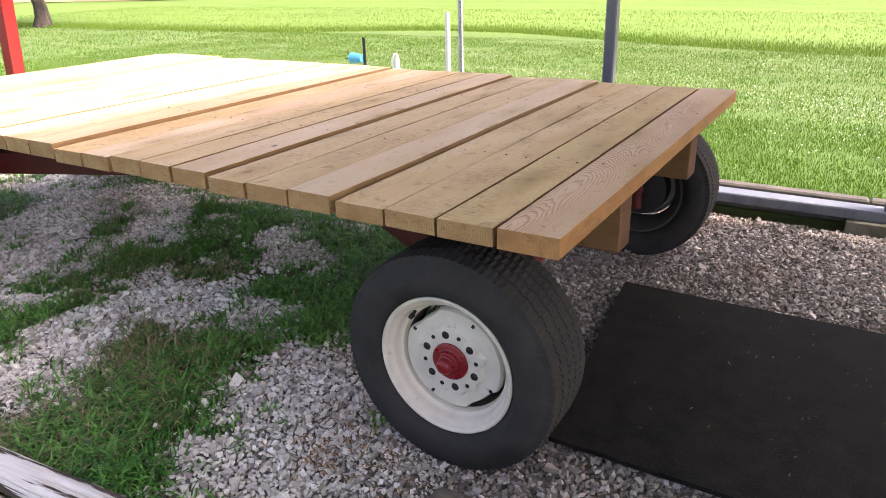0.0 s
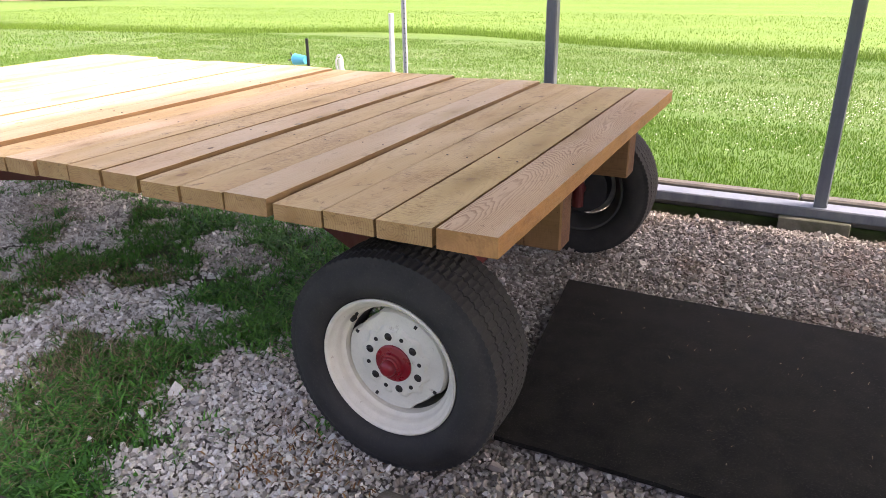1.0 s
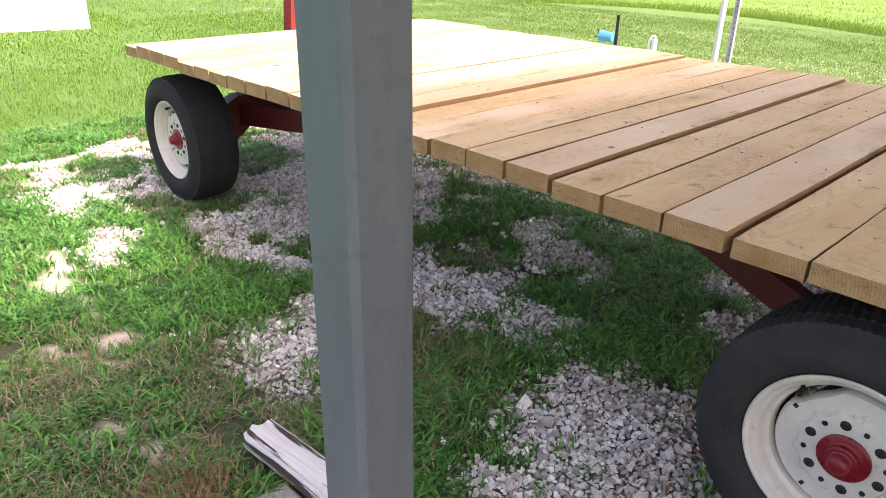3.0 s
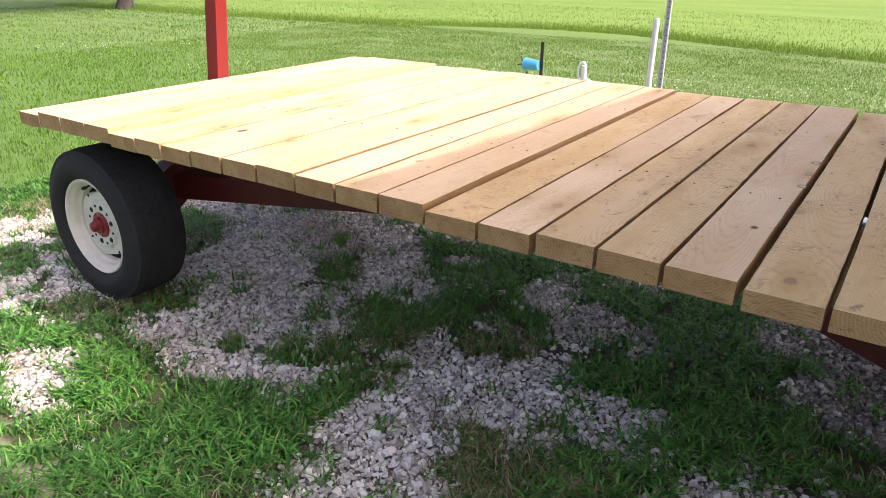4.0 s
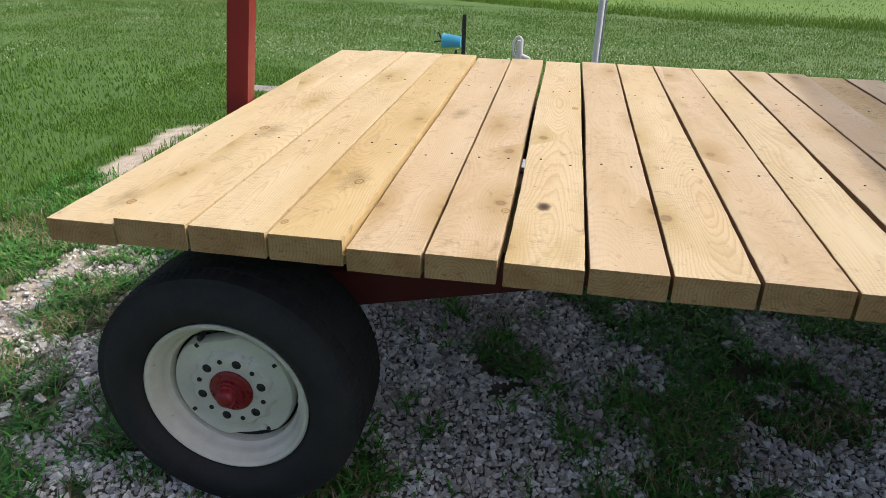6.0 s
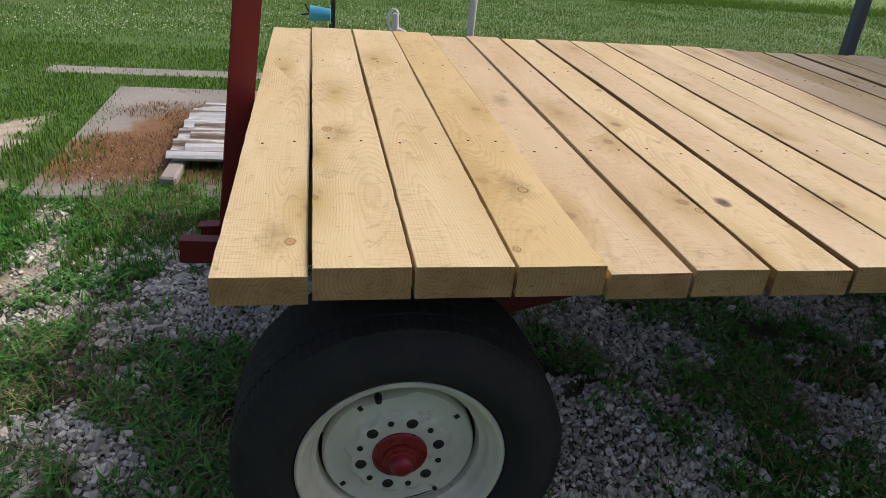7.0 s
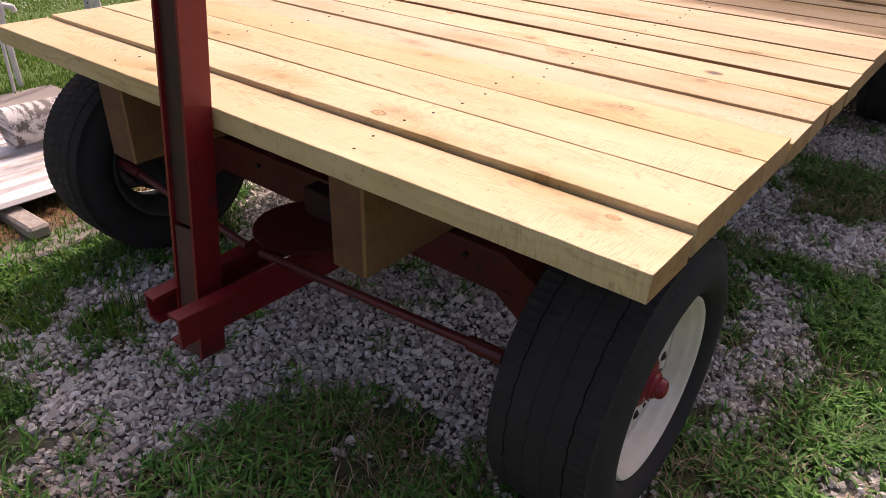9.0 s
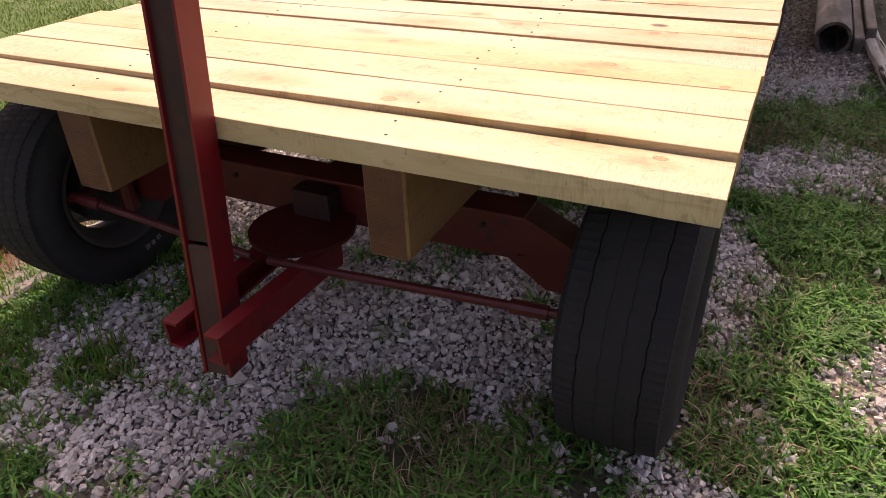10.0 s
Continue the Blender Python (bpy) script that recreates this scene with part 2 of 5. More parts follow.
def end_grain(name, pale, deep):
    """The sawn end of a plank: arcs of growth rings in x and z, torn by the saw."""
    k = Mat(name, 0.75)
    rnd = k.random()
    own = k.node("SeparateXYZ")
    k.link(k.co, own.inputs[0])
    cx = k.math("ADD", own.outputs[0], k.math("MULTIPLY", k.math("SUBTRACT", rnd, 0.5), 0.26))
    cz = k.math("ADD", own.outputs[2], k.grey(k.math("FRACT", k.math("MULTIPLY", rnd, 9.7)), 0, 1, -0.03, 0.12))
    r = k.math("SQRT", k.math("ADD", k.math("MULTIPLY", cx, cx), k.math("MULTIPLY", cz, cz)))
    off = k.node("CombineXYZ")
    k.link(k.math("MULTIPLY", rnd, 53.0), off.inputs[0])
    add = k.t.nodes.new("ShaderNodeVectorMath")
    k.link(k.co, add.inputs[0])
    k.link(off.outputs[0], add.inputs[1])
    p = add.outputs[0]
    r = k.math("ADD", r, k.math("MULTIPLY", k.noise(30, 3, 0.6, p), 0.012))
    ring = k.ramp(k.math("FRACT", k.math("MULTIPLY", r, 120.0)), (0.0, (0, 0, 0)), (0.55, (0.1, 0.1, 0.1)), (0.85, (1, 1, 1)), (1.0, (0, 0, 0)))
    tear = k.noise(1.0, 4.0, 0.65, k.stretch(30, 30, 75, p), 1.5)
    stain = k.noise(11, 3, 0.6, p)
    col = k.mix(k.grey(stain, 0.35, 0.65), pale, deep)
    col = k.mix(k.math("MULTIPLY", ring, 0.42), col, tuple(0.5 * c for c in deep))
    col = k.mix(k.grey(tear, 0.55, 0.68, 0.0, 0.6), col, tuple(0.42 * c for c in deep))
    return k.colour(col).bump(k.math("SUBTRACT", k.noise(200, 3, 0.6, p), tear), 0.5, 0.003).m


def painted(name, c, wear, rough=0.4, chips=0.6, scale=9.0):
    """Paint with faded blotches and worn spots."""
    k = Mat(name, rough)
    a, f = k.noise(scale, 6, 0.65), k.noise(scale * 9, 4, 0.7)
    col = k.mix(k.grey(k.noise(scale * 0.35, 3), 0.3, 0.75), c, tuple(0.72 * v for v in c))
    col = k.mix(k.grey(f, 0.45, 0.8, 0, 0.3), col, tuple(0.55 * v + 0.02 for v in c))
    col = k.mix(k.ramp(a, (chips, (0, 0, 0)), (chips + 0.06, (1, 1, 1))), col, wear)
    return k.colour(col).bump(f, 0.15, 0.003).rough(a, rough - 0.08, rough + 0.22).m


M_PALE = plank_wood("pale_sawn_plank", (0.67, 0.545, 0.325), (0.57, 0.435, 0.225), figure=0.42)
M_GOLD = plank_wood("golden_sawn_plank", (0.62, 0.475, 0.235), (0.54, 0.39, 0.17), saw=0.3, figure=0.36)
M_ROSY = plank_wood("rosy_sawn_plank", (0.605, 0.475, 0.29), (0.52, 0.38, 0.21), lines=170, figure=0.28)
M_TAN = plank_wood("tan_sawn_plank", (0.595, 0.445, 0.22), (0.49, 0.345, 0.148), saw=0.9, specks=0.9, figure=0.34)
M_OLIVE = plank_wood("olive_sawn_plank", (0.57, 0.42, 0.175), (0.47, 0.335, 0.13), saw=1.0, specks=0.6, figure=0.25)
M_FIR = plank_wood("sawn_red_fir", (0.61, 0.44, 0.27), (0.53, 0.365, 0.205), lines=270, figure=1.0, late_tone=(0.48, 0.36, 0.28), saw=0.3)
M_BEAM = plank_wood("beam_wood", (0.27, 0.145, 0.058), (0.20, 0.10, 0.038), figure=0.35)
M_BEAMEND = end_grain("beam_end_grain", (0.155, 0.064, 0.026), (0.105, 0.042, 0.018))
M_MOSSY = lumber("mossy_old_wood", (0.075, 0.07, 0.053), (0.05, 0.045, 0.032), ring=40, weather=0.2)
M_WEATHER = lumber("weathered_wood", (0.60, 0.575, 0.54), (0.42, 0.385, 0.34), ring=50, weather=0.1)
M_END = end_grain("plank_end_grain", (0.44, 0.27, 0.12), (0.33, 0.18, 0.07))
M_FIRSIDE = lumber("sawn_fir_edge", (0.53, 0.275, 0.115), (0.43, 0.205, 0.08), ring=40, figure=0.4)
# rough plank sides, darkened in colour for the shade inside narrow gaps
M_EDGE = lumber("rough_shaded_plank_edge", (0.40, 0.25, 0.115), (0.28, 0.155, 0.06), ring=26)
M_SILL = lumber("dark_sill_wood", (0.15, 0.14, 0.122), (0.095, 0.087, 0.072), ring=40, weather=0.2)
k = Mat("split_grey_timber", 0.85)
n1, n2, n3 = k.noise(1.0, 5, 0.6, k.stretch(30, 1.7, 30)), k.noise(1.0, 5, 0.7, k.stretch(120, 6, 120)), k.noise(6, 5)
col = k.mix(k.grey(n2, 0.3, 0.7), (0.82, 0.80, 0.74), (0.62, 0.59, 0.52))
col = k.mix(k.grey(n3, 0.5, 0.75, 0, 0.4), col, (0.46, 0.42, 0.34))
crack = k.ramp(n1, (0.545, (0, 0, 0)), (0.585, (1, 1, 1)))
M_TIMBER = k.colour(k.mix(crack, col, (0.06, 0.045, 0.03))).bump(k.math("SUBTRACT", n2, crack), 0.7, 0.006).m


def fading(name, core, mid, rim, edge=0.48, inner=0.17, least=0.0, grain=70):
    """A patch that fades into the wood round it."""
    k = Mat(name, 0.6)
    gen = k.t.nodes["Texture Coordinate"].outputs["Generated"]
    sep = k.node("SeparateXYZ")
    k.link(gen, sep.inputs[0])
    u, v = k.math("SUBTRACT", sep.outputs[0], 0.5), k.math("SUBTRACT", sep.outputs[1], 0.5)
    r = k.math("SQRT", k.math("ADD", k.math("MULTIPLY", u, u), k.math("MULTIPLY", v, v)))
    r = k.math("ADD", r, k.math("MULTIPLY", k.math("SUBTRACT", k.noise(grain, 4), 0.5), 0.22 if grain > 40 else 0.55))
    k.colour(k.ramp(r, (0.0, core), (0.16, mid), (0.24, rim), (0.5, rim)))
    clear = k.t.nodes.new("ShaderNodeBsdfTransparent")
    mx = k.t.nodes.new("ShaderNodeMixShader")
    k.link(k.grey(r, inner, edge, least, 1.0), mx.inputs[0])
    k.link(k.b.outputs[0], mx.inputs[1])
    k.link(clear.outputs[0], mx.inputs[2])
    k.link(mx.outputs[0], k.t.nodes["Material Output"].inputs[0])
    return k.m


M_HOLE = fading("knot_hole_wood", (0.012, 0.008, 0.006), (0.03, 0.017, 0.01), (0.20, 0.10, 0.04))
M_KNOT = fading("knot_wood", (0.24, 0.12, 0.045), (0.44, 0.26, 0.10), (0.52, 0.35, 0.14))
M_HALO = fading("stained_wood", (0.30, 0.19, 0.06), (0.42, 0.29, 0.11), (0.47, 0.34, 0.14), 0.42, 0.0, 0.66, 22)
M_SMEAR = fading("blue_smear", (0.28, 0.31, 0.26), (0.36, 0.33, 0.23), (0.44, 0.34, 0.19))
M_RED = painted("red_paint", (0.105, 0.008, 0.007), (0.05, 0.012, 0.009), 0.42, 0.64)
M_REDPOST = painted("tongue_red_paint", (0.215, 0.008, 0.011), (0.045, 0.012, 0.011), 0.38, 0.585, 6)
M_BROWN = painted("primer_brown", (0.085, 0.035, 0.026), (0.05, 0.03, 0.02), 0.6, 0.6)
# red paint with shade mixed in, for the channel's inside and pivot block
M_SHADED_RED = painted("shaded_dark_red", (0.05, 0.012, 0.011), (0.03, 0.014, 0.012), 0.5, 0.5, 6)
# cream barrel seen in deep shade: the darkness is put into the paint
M_BACK = painted("shaded_rim_back", (0.055, 0.053, 0.05), (0.04, 0.035, 0.03), 0.65, 0.6)
M_HUB = painted("hub_red_paint", (0.22, 0.004, 0.012), (0.12, 0.006, 0.008), 0.24, 0.70, 30)
M_CREAM = painted("cream_rim_paint", (0.72, 0.67, 0.55), (0.24, 0.16, 0.09), 0.42, 0.665, 22)
M_DISC = painted("worn_wheel_paint", (0.66, 0.63, 0.53), (0.36, 0.32, 0.25), 0.5, 0.62, 16)
k = Mat("grey_steel_paint", 0.45)
n1, n2 = k.noise(1.0, 5, 0.65, k.stretch(14, 14, 1.6)), k.noise(38, 5, 0.7)
col = k.mix(k.grey(n1, 0.32, 0.68), (0.085, 0.10, 0.125), (0.135, 0.152, 0.168))
col = k.mix(k.grey(n2, 0.52, 0.78, 0, 0.5), col, (0.065, 0.075, 0.08))
col = k.mix(k.grey(k.noise(3, 6, 0.7), 0.56, 0.74, 0, 0.4), col, (0.15, 0.165, 0.15))
M_GREY = k.colour(col).bump(n2, 0.12, 0.003).rough(n1, 0.36, 0.6).m
M_RAILTOP = painted("pale_rail_top", (0.20, 0.225, 0.265), (0.15, 0.165, 0.18), 0.4, 0.6, 8)
M_WHITE = painted("white_paint", (0.78, 0.78, 0.76), (0.55, 0.53, 0.48), 0.45, 0.66, 12)
M_BLACKSTEEL = painted("black_steel", (0.022, 0.022, 0.024), (0.06, 0.04, 0.03), 0.5, 0.66, 20)
M_BLUE = painted("blue_plastic", (0.08, 0.47, 0.66), (0.16, 0.55, 0.70), 0.4, 0.7, 20)
M_DARK = Mat("dark_bolt", 0.6, 0.4).colour((0.02, 0.018, 0.016)).m


def mat_rubber(name, base, dust, amount, specks=0.7, gloss=0.22):
    k = Mat(name, 0.75)
    n, f = k.noise(7, 6, 0.7), k.noise(160, 3, 0.7)
    col = k.mix(k.grey(n, 0.35, 0.8, 0, amount), base, dust)
    col = k.mix(k.ramp(f, (0.56, (0, 0, 0)), (0.70, (specks, specks, specks))), col, tuple(1.5 * v for v in dust))
    k.b.inputs["Specular IOR Level"].default_value = gloss
    return k.colour(col).bump(f, 0.3, 0.002).rough(n, 0.7, 0.95).m


M_TYRE = mat_rubber("tyre_rubber", (0.021, 0.021, 0.021), (0.07, 0.065, 0.058), 0.55, 0.2)
M_WORN = mat_rubber("worn_tyre_rubber", (0.018, 0.018, 0.0185), (0.05, 0.047, 0.044), 0.5, 0.2)
M_MAT = mat_rubber("rubber_mat", (0.0065, 0.0065, 0.006), (0.044, 0.040, 0.034), 0.6, gloss=0.13)
M_LETTER = Mat("tyre_lettering", 0.7).colour((0.16, 0.16, 0.155)).m

k = Mat("concrete", 0.85)
n1, n2 = k.noise(2.2, 6, 0.65), k.noise(45, 5, 0.7)
col = k.mix(k.grey(n1, 0.3, 0.75), (0.46, 0.43, 0.38), (0.33, 0.30, 0.26))
col = k.mix(k.grey(n2, 0.5, 0.8, 0, 0.5), col, (0.22, 0.19, 0.16))
M_CONCRETE = k.colour(col).bump(n2, 0.4, 0.004).m

k = Mat("soiled_concrete", 0.88)
n1, n2 = k.noise(2.2, 6, 0.65), k.noise(45, 5, 0.7)
col = k.mix(k.grey(n1, 0.3, 0.75), (0.31, 0.285, 0.255), (0.215, 0.20, 0.175))
col = k.mix(k.grey(n2, 0.5, 0.8, 0, 0.5), col, (0.18, 0.15, 0.13))
sep = k.node("SeparateXYZ")
k.link(k.co, sep.inputs[0])
u = k.math("SUBTRACT", k.math("ADD", k.math("MULTIPLY", sep.outputs[0], 1.2), 10.65), sep.outputs[1])
u = k.math("ADD", u, k.math("MULTIPLY", k.math("SUBTRACT", k.noise(3.0, 6, 0.7), 0.5), 1.3))
soil = k.mix(k.grey(k.noise(25, 5), 0.3, 0.7), (0.25, 0.125, 0.05), (0.13, 0.065, 0.03))
M_PAD = k.colour(k.mix(k.math("MULTIPLY", k.grey(u, 0.0, 0.25), k.math("MULTIPLY", k.grey(sep.outputs[1], 2.55, 2.8), k.grey(sep.outputs[1], 4.3, 4.1))), col, soil)).bump(n2, 0.5, 0.006).m

k = Mat("mossy_concrete", 0.9)
col = k.mix(k.grey(k.noise(6, 6, 0.7), 0.35, 0.65), (0.16, 0.15, 0.125), (0.07, 0.075, 0.045))
M_BLOCK = k.colour(k.mix(k.grey(k.noise(60, 4), 0.5, 0.8, 0, 0.5), col, (0.07, 0.06, 0.05))).bump(k.noise(45, 5), 0.5, 0.005).m

k = Mat("weathered_sheet_metal", 0.4, 0.25)
n1, n2 = k.noise(1.0, 6, 0.65, k.stretch(0.8, 7, 7)), k.noise(40, 4, 0.7)
col = k.mix(k.ramp(n1, (0.48, (0, 0, 0)), (0.56, (1, 1, 1))), (0.70, 0.70, 0.69), (0.21, 0.155, 0.10))
col = k.mix(k.grey(n2, 0.5, 0.8, 0, 0.4), col, (0.42, 0.36, 0.30))
M_SHEET = k.colour(col).bump(n2, 0.2, 0.002).m

k = Mat("white_sheet_wall", 0.5)
col = k.mix(k.grey(k.noise(3, 5), 0.3, 0.8, 0, 0.5), (0.66, 0.655, 0.64), (0.55, 0.53, 0.50))
M_SHED = k.colour(col).m

def stone_mat(name, ramp, brown):
    k = Mat(name, 0.8)
    col = k.ramp(k.island(), *ramp)
    stain = k.ramp(k.noise(1.3, 4, 0.6), (0.50, (0, 0, 0)), (0.66, (1, 1, 1)))
    col = k.mix(k.math("MULTIPLY", stain, brown), col, (0.24, 0.15, 0.10))
    col = k.mix(k.grey(k.noise(170, 3), 0.35, 0.8, 0, 0.45), col, (0.22, 0.20, 0.18))
    return k.colour(col).bump(k.noise(240, 3), 0.4, 0.003).m


M_STONE = stone_mat("gravel_stone", ((0.0, (0.26, 0.24, 0.205)), (0.2, (0.44, 0.415, 0.36)), (0.5, (0.63, 0.60, 0.53)), (0.8, (0.76, 0.735, 0.655)), (1.0, (0.87, 0.845, 0.77))), 0.45)
# brown dust, with the shade under the roof darkened into the stone colours
M_DUSTY_SHADED = stone_mat("shaded_dusty_gravel_stone", ((0.0, (0.10, 0.084, 0.07)), (0.3, (0.21, 0.183, 0.157)), (0.6, (0.33, 0.30, 0.265)), (0.85, (0.46, 0.43, 0.39)), (1.0, (0.64, 0.605, 0.555))), 0.45)


def blade_mat(name, dark, mid, pale, dry, dryness=0.12, patch=0.7, gloss=0.45, mown=None):
    k = Mat(name, 0.5)
    isl = k.island()
    col = k.ramp(isl, (0.0, dark), (0.5, mid), (1.0 - dryness, pale), (1.0, dry))
    col = k.mix(k.grey(k.noise(patch, 4, 0.6), 0.35, 0.7, 0.0, 0.2), col, tuple(0.5 * (a + b) for a, b in zip(pale, dry)))
    if mown:
        # clippings lie in long strips where the mower went
        strip = k.grey(k.noise(1.0, 4, 0.6, k.stretch(0.22, 2.6, 1.0)), 0.36, 0.62)
        yy = k.node("SeparateXYZ")
        k.link(k.co, yy.inputs[0])
        col = k.mix(k.math("MULTIPLY", strip, k.grey(yy.outputs[1], 4.5, 8.5, 0.1, 0.6)), col, mown)
    k.colour(col)
    k.b.inputs["Transmission Weight"].default_value = 0.0
    k.b.inputs["Specular IOR Level"].default_value = gloss
    # light through thin leaves
    tr = k.t.nodes.new("ShaderNodeBsdfTranslucent")
    k.link(col, tr.inputs[0])
    mx = k.t.nodes.new("ShaderNodeMixShader")
    mx.inputs[0].default_value = 0.25
    k.link(k.b.outputs[0], mx.inputs[1])
    k.link(tr.outputs[0], mx.inputs[2])
    k.link(mx.outputs[0], k.t.nodes["Material Output"].inputs[0])
    return k.m


M_BLADE = blade_mat("yard_grass_blade", (0.02, 0.095, 0.014), (0.056, 0.215, 0.028), (0.14, 0.40, 0.066), (0.28, 0.32, 0.13), 0.045, 1.1, 0.3)
M_STRAW = blade_mat("dry_grass_stem", (0.10, 0.065, 0.03), (0.24, 0.17, 0.09), (0.40, 0.31, 0.18), (0.50, 0.43, 0.30), 0.1, 1.1)
M_LAWN = blade_mat("lawn_blade", (0.072, 0.172, 0.016), (0.09, 0.20, 0.02), (0.112, 0.23, 0.026), (0.15, 0.245, 0.048), 0.06, 0.35, 0.2, (0.147, 0.226, 0.056))
M_FIELD = blade_mat("field_blade", (0.108, 0.206, 0.024), (0.121, 0.223, 0.028), (0.137, 0.24, 0.033), (0.175, 0.255, 0.055), 0.1, 0.12, 0.15)
M_LEAF = blade_mat("tree_leaf", (0.02, 0.055, 0.012), (0.04, 0.09, 0.018), (0.07, 0.14, 0.03), (0.10, 0.16, 0.05), 0.1, 0.3)
M_BUSH = blade_mat("bush_leaf", (0.08, 0.17, 0.02), (0.14, 0.27, 0.03), (0.2, 0.36, 0.05), (0.26, 0.38, 0.08), 0.1, 0.4)
M_CLOVER = Mat("clover_flower", 0.8).colour((0.55, 0.58, 0.42)).m
M_NEEDLE = Mat("dry_needles", 0.9)
M_NEEDLE.colour(M_NEEDLE.ramp(M_NEEDLE.island(), (0.0, (0.10, 0.045, 0.018)), (0.6, (0.24, 0.12, 0.045)), (1.0, (0.36, 0.23, 0.10))))
M_NEEDLE = M_NEEDLE.m
k = Mat("bark", 0.9)
n1 = k.noise(1.0, 6, 0.7, k.stretch(9, 9, 2))
M_BARK = k.colour(k.mix(k.grey(n1, 0.35, 0.7), (0.025, 0.02, 0.016), (0.085, 0.068, 0.054))).bump(n1, 0.8, 0.03).m
k = Mat("whitened_log", 0.75)
n1, n2 = k.noise(1.0, 6, 0.7, k.stretch(2.5, 22, 22)), k.noise(5, 5, 0.7)
col = k.mix(k.ramp(n1, (0.46, (0, 0, 0)), (0.56, (1, 1, 1))), (0.66, 0.65, 0.63), (0.12, 0.11, 0.10))
M_LOG = k.colour(k.mix(k.grey(n2, 0.5, 0.75, 0, 0.5), col, (0.34, 0.31, 0.28))).bump(n1, 0.5, 0.01).m

k = Mat("roof_sheet", 0.5)
M_ROOF = k.colour(k.mix(k.grey(k.noise(2, 4), 0.3, 0.7), (0.66, 0.65, 0.62), (0.56, 0.55, 0.53))).m

k = Mat("clear_roof_panel", 0.4)
k.colour((0.78, 0.69, 0.53))
clear, thin = k.t.nodes.new("ShaderNodeBsdfTransparent"), k.t.nodes.new("ShaderNodeBsdfTranslucent")
m1, m2 = k.t.nodes.new("ShaderNodeMixShader"), k.t.nodes.new("ShaderNodeMixShader")
m1.inputs[0].default_value, m2.inputs[0].default_value = 0.5, 0.38
k.link(k.b.outputs[0], m1.inputs[1])
k.link(thin.outputs[0], m1.inputs[2])
k.link(m1.outputs[0], m2.inputs[1])
k.link(clear.outputs[0], m2.inputs[2])
k.link(m2.outputs[0], k.t.nodes["Material Output"].inputs[0])
M_PANEL = k.m

# ---- mesh helpers ----
def mesh_of(bm, name, material, smooth=0.0):
    me = bpy.data.meshes.new(name)
    bm.normal_update()
    bm.to_mesh(me)
    bm.free()
    me.materials.append(material)
    if smooth:
        me.polygons.foreach_set("use_smooth", [True] * len(me.polygons))
        me.set_sharp_from_angle(angle=radians(smooth))
    return me


def part(name, bm, material, parent=None, label="", at=None, smooth=0.0):
    ob = new(name, mesh_of(bm, name, material, smooth))
    if parent:
        ob.parent = parent
    if at is not None:
        ob.matrix_basis = at
    return tagged(ob, label)


def thing(name, label, category, at=None, group="", kind=""):
    ob = new(name)
    if at is not None:
        ob.matrix_basis = at
    return tagged(ob, label, category, group, kind)


def box(bm, x0, x1, y0, y1, z0, z1, m=None, bevel=0.0):
    made = bmesh.ops.create_cube(bm, size=1.0, matrix=Matrix.LocRotScale(((x0 + x1) / 2, (y0 + y1) / 2, (z0 + z1) / 2), None, (x1 - x0, y1 - y0, z1 - z0)))
    vs = made["verts"]
    if bevel:
        es = list({e for v in vs for e in v.link_edges})
        made = bmesh.ops.bevel(bm, geom=es, offset=bevel, segments=1, affect="EDGES")
        vs = list({v for f in made["faces"] for v in f.verts} | {v for v in vs if v.is_valid})
    if m is not None:
        bmesh.ops.transform(bm, matrix=m, verts=vs)
    return bm


def boxed(*a, **kw):
    return box(bmesh.new(), *a, **kw)


def lathe(bm, profile, n, m=None, wave=None):
    """Turns (radius, y) pairs round the y axis; wave(i, j) may change a radius."""
    rows = []
    for j, (r, y) in enumerate(profile):
        row = []
        for i in range(n):
            a = 2 * math.pi * i / n
            q = r + (wave(i, j) if wave else 0.0)
            row.append(bm.verts.new((q * math.cos(a), y, q * math.sin(a))))
        rows.append(row)
    for a, b in zip(rows, rows[1:]):
        for i in range(n):
            bm.faces.new((a[i], a[(i + 1) % n], b[(i + 1) % n], b[i]))
    vs = [v for row in rows for v in row]
    if m is not None:
        bmesh.ops.transform(bm, matrix=m, verts=vs)
    return bm


def rod(bm, a, b, r0, r1=None, n=10):
    """A capped round bar from a to b."""
    a, b = Vector(a), Vector(b)
    r1 = r0 if r1 is None else r1
    m = Matrix.Translation((a + b) / 2) @ (b - a).to_track_quat("Z", "Y").to_matrix().to_4x4()
    bmesh.ops.create_cone(bm, cap_ends=True, segments=n, radius1=r0, radius2=r1, depth=(b - a).length, matrix=m)
    return bm


def bar(bm, a, b, w, h, bevel=0.0):
    """A square bar from a to b, w wide and h high."""
    a, b = Vector(a), Vector(b)
    d = (b - a).normalized()
    side = d.cross(Vector((0, 0, 1))).normalized() if abs(d.z) < 0.95 else Vector((0, 1, 0))
    up = side.cross(d)
    m = Matrix((side, d, up)).transposed().to_4x4()
    m.translation = (a + b) / 2
    L = (b - a).length
    return box(bm, -w / 2, w / 2, -L / 2, L / 2, -h / 2, h / 2, m, bevel)


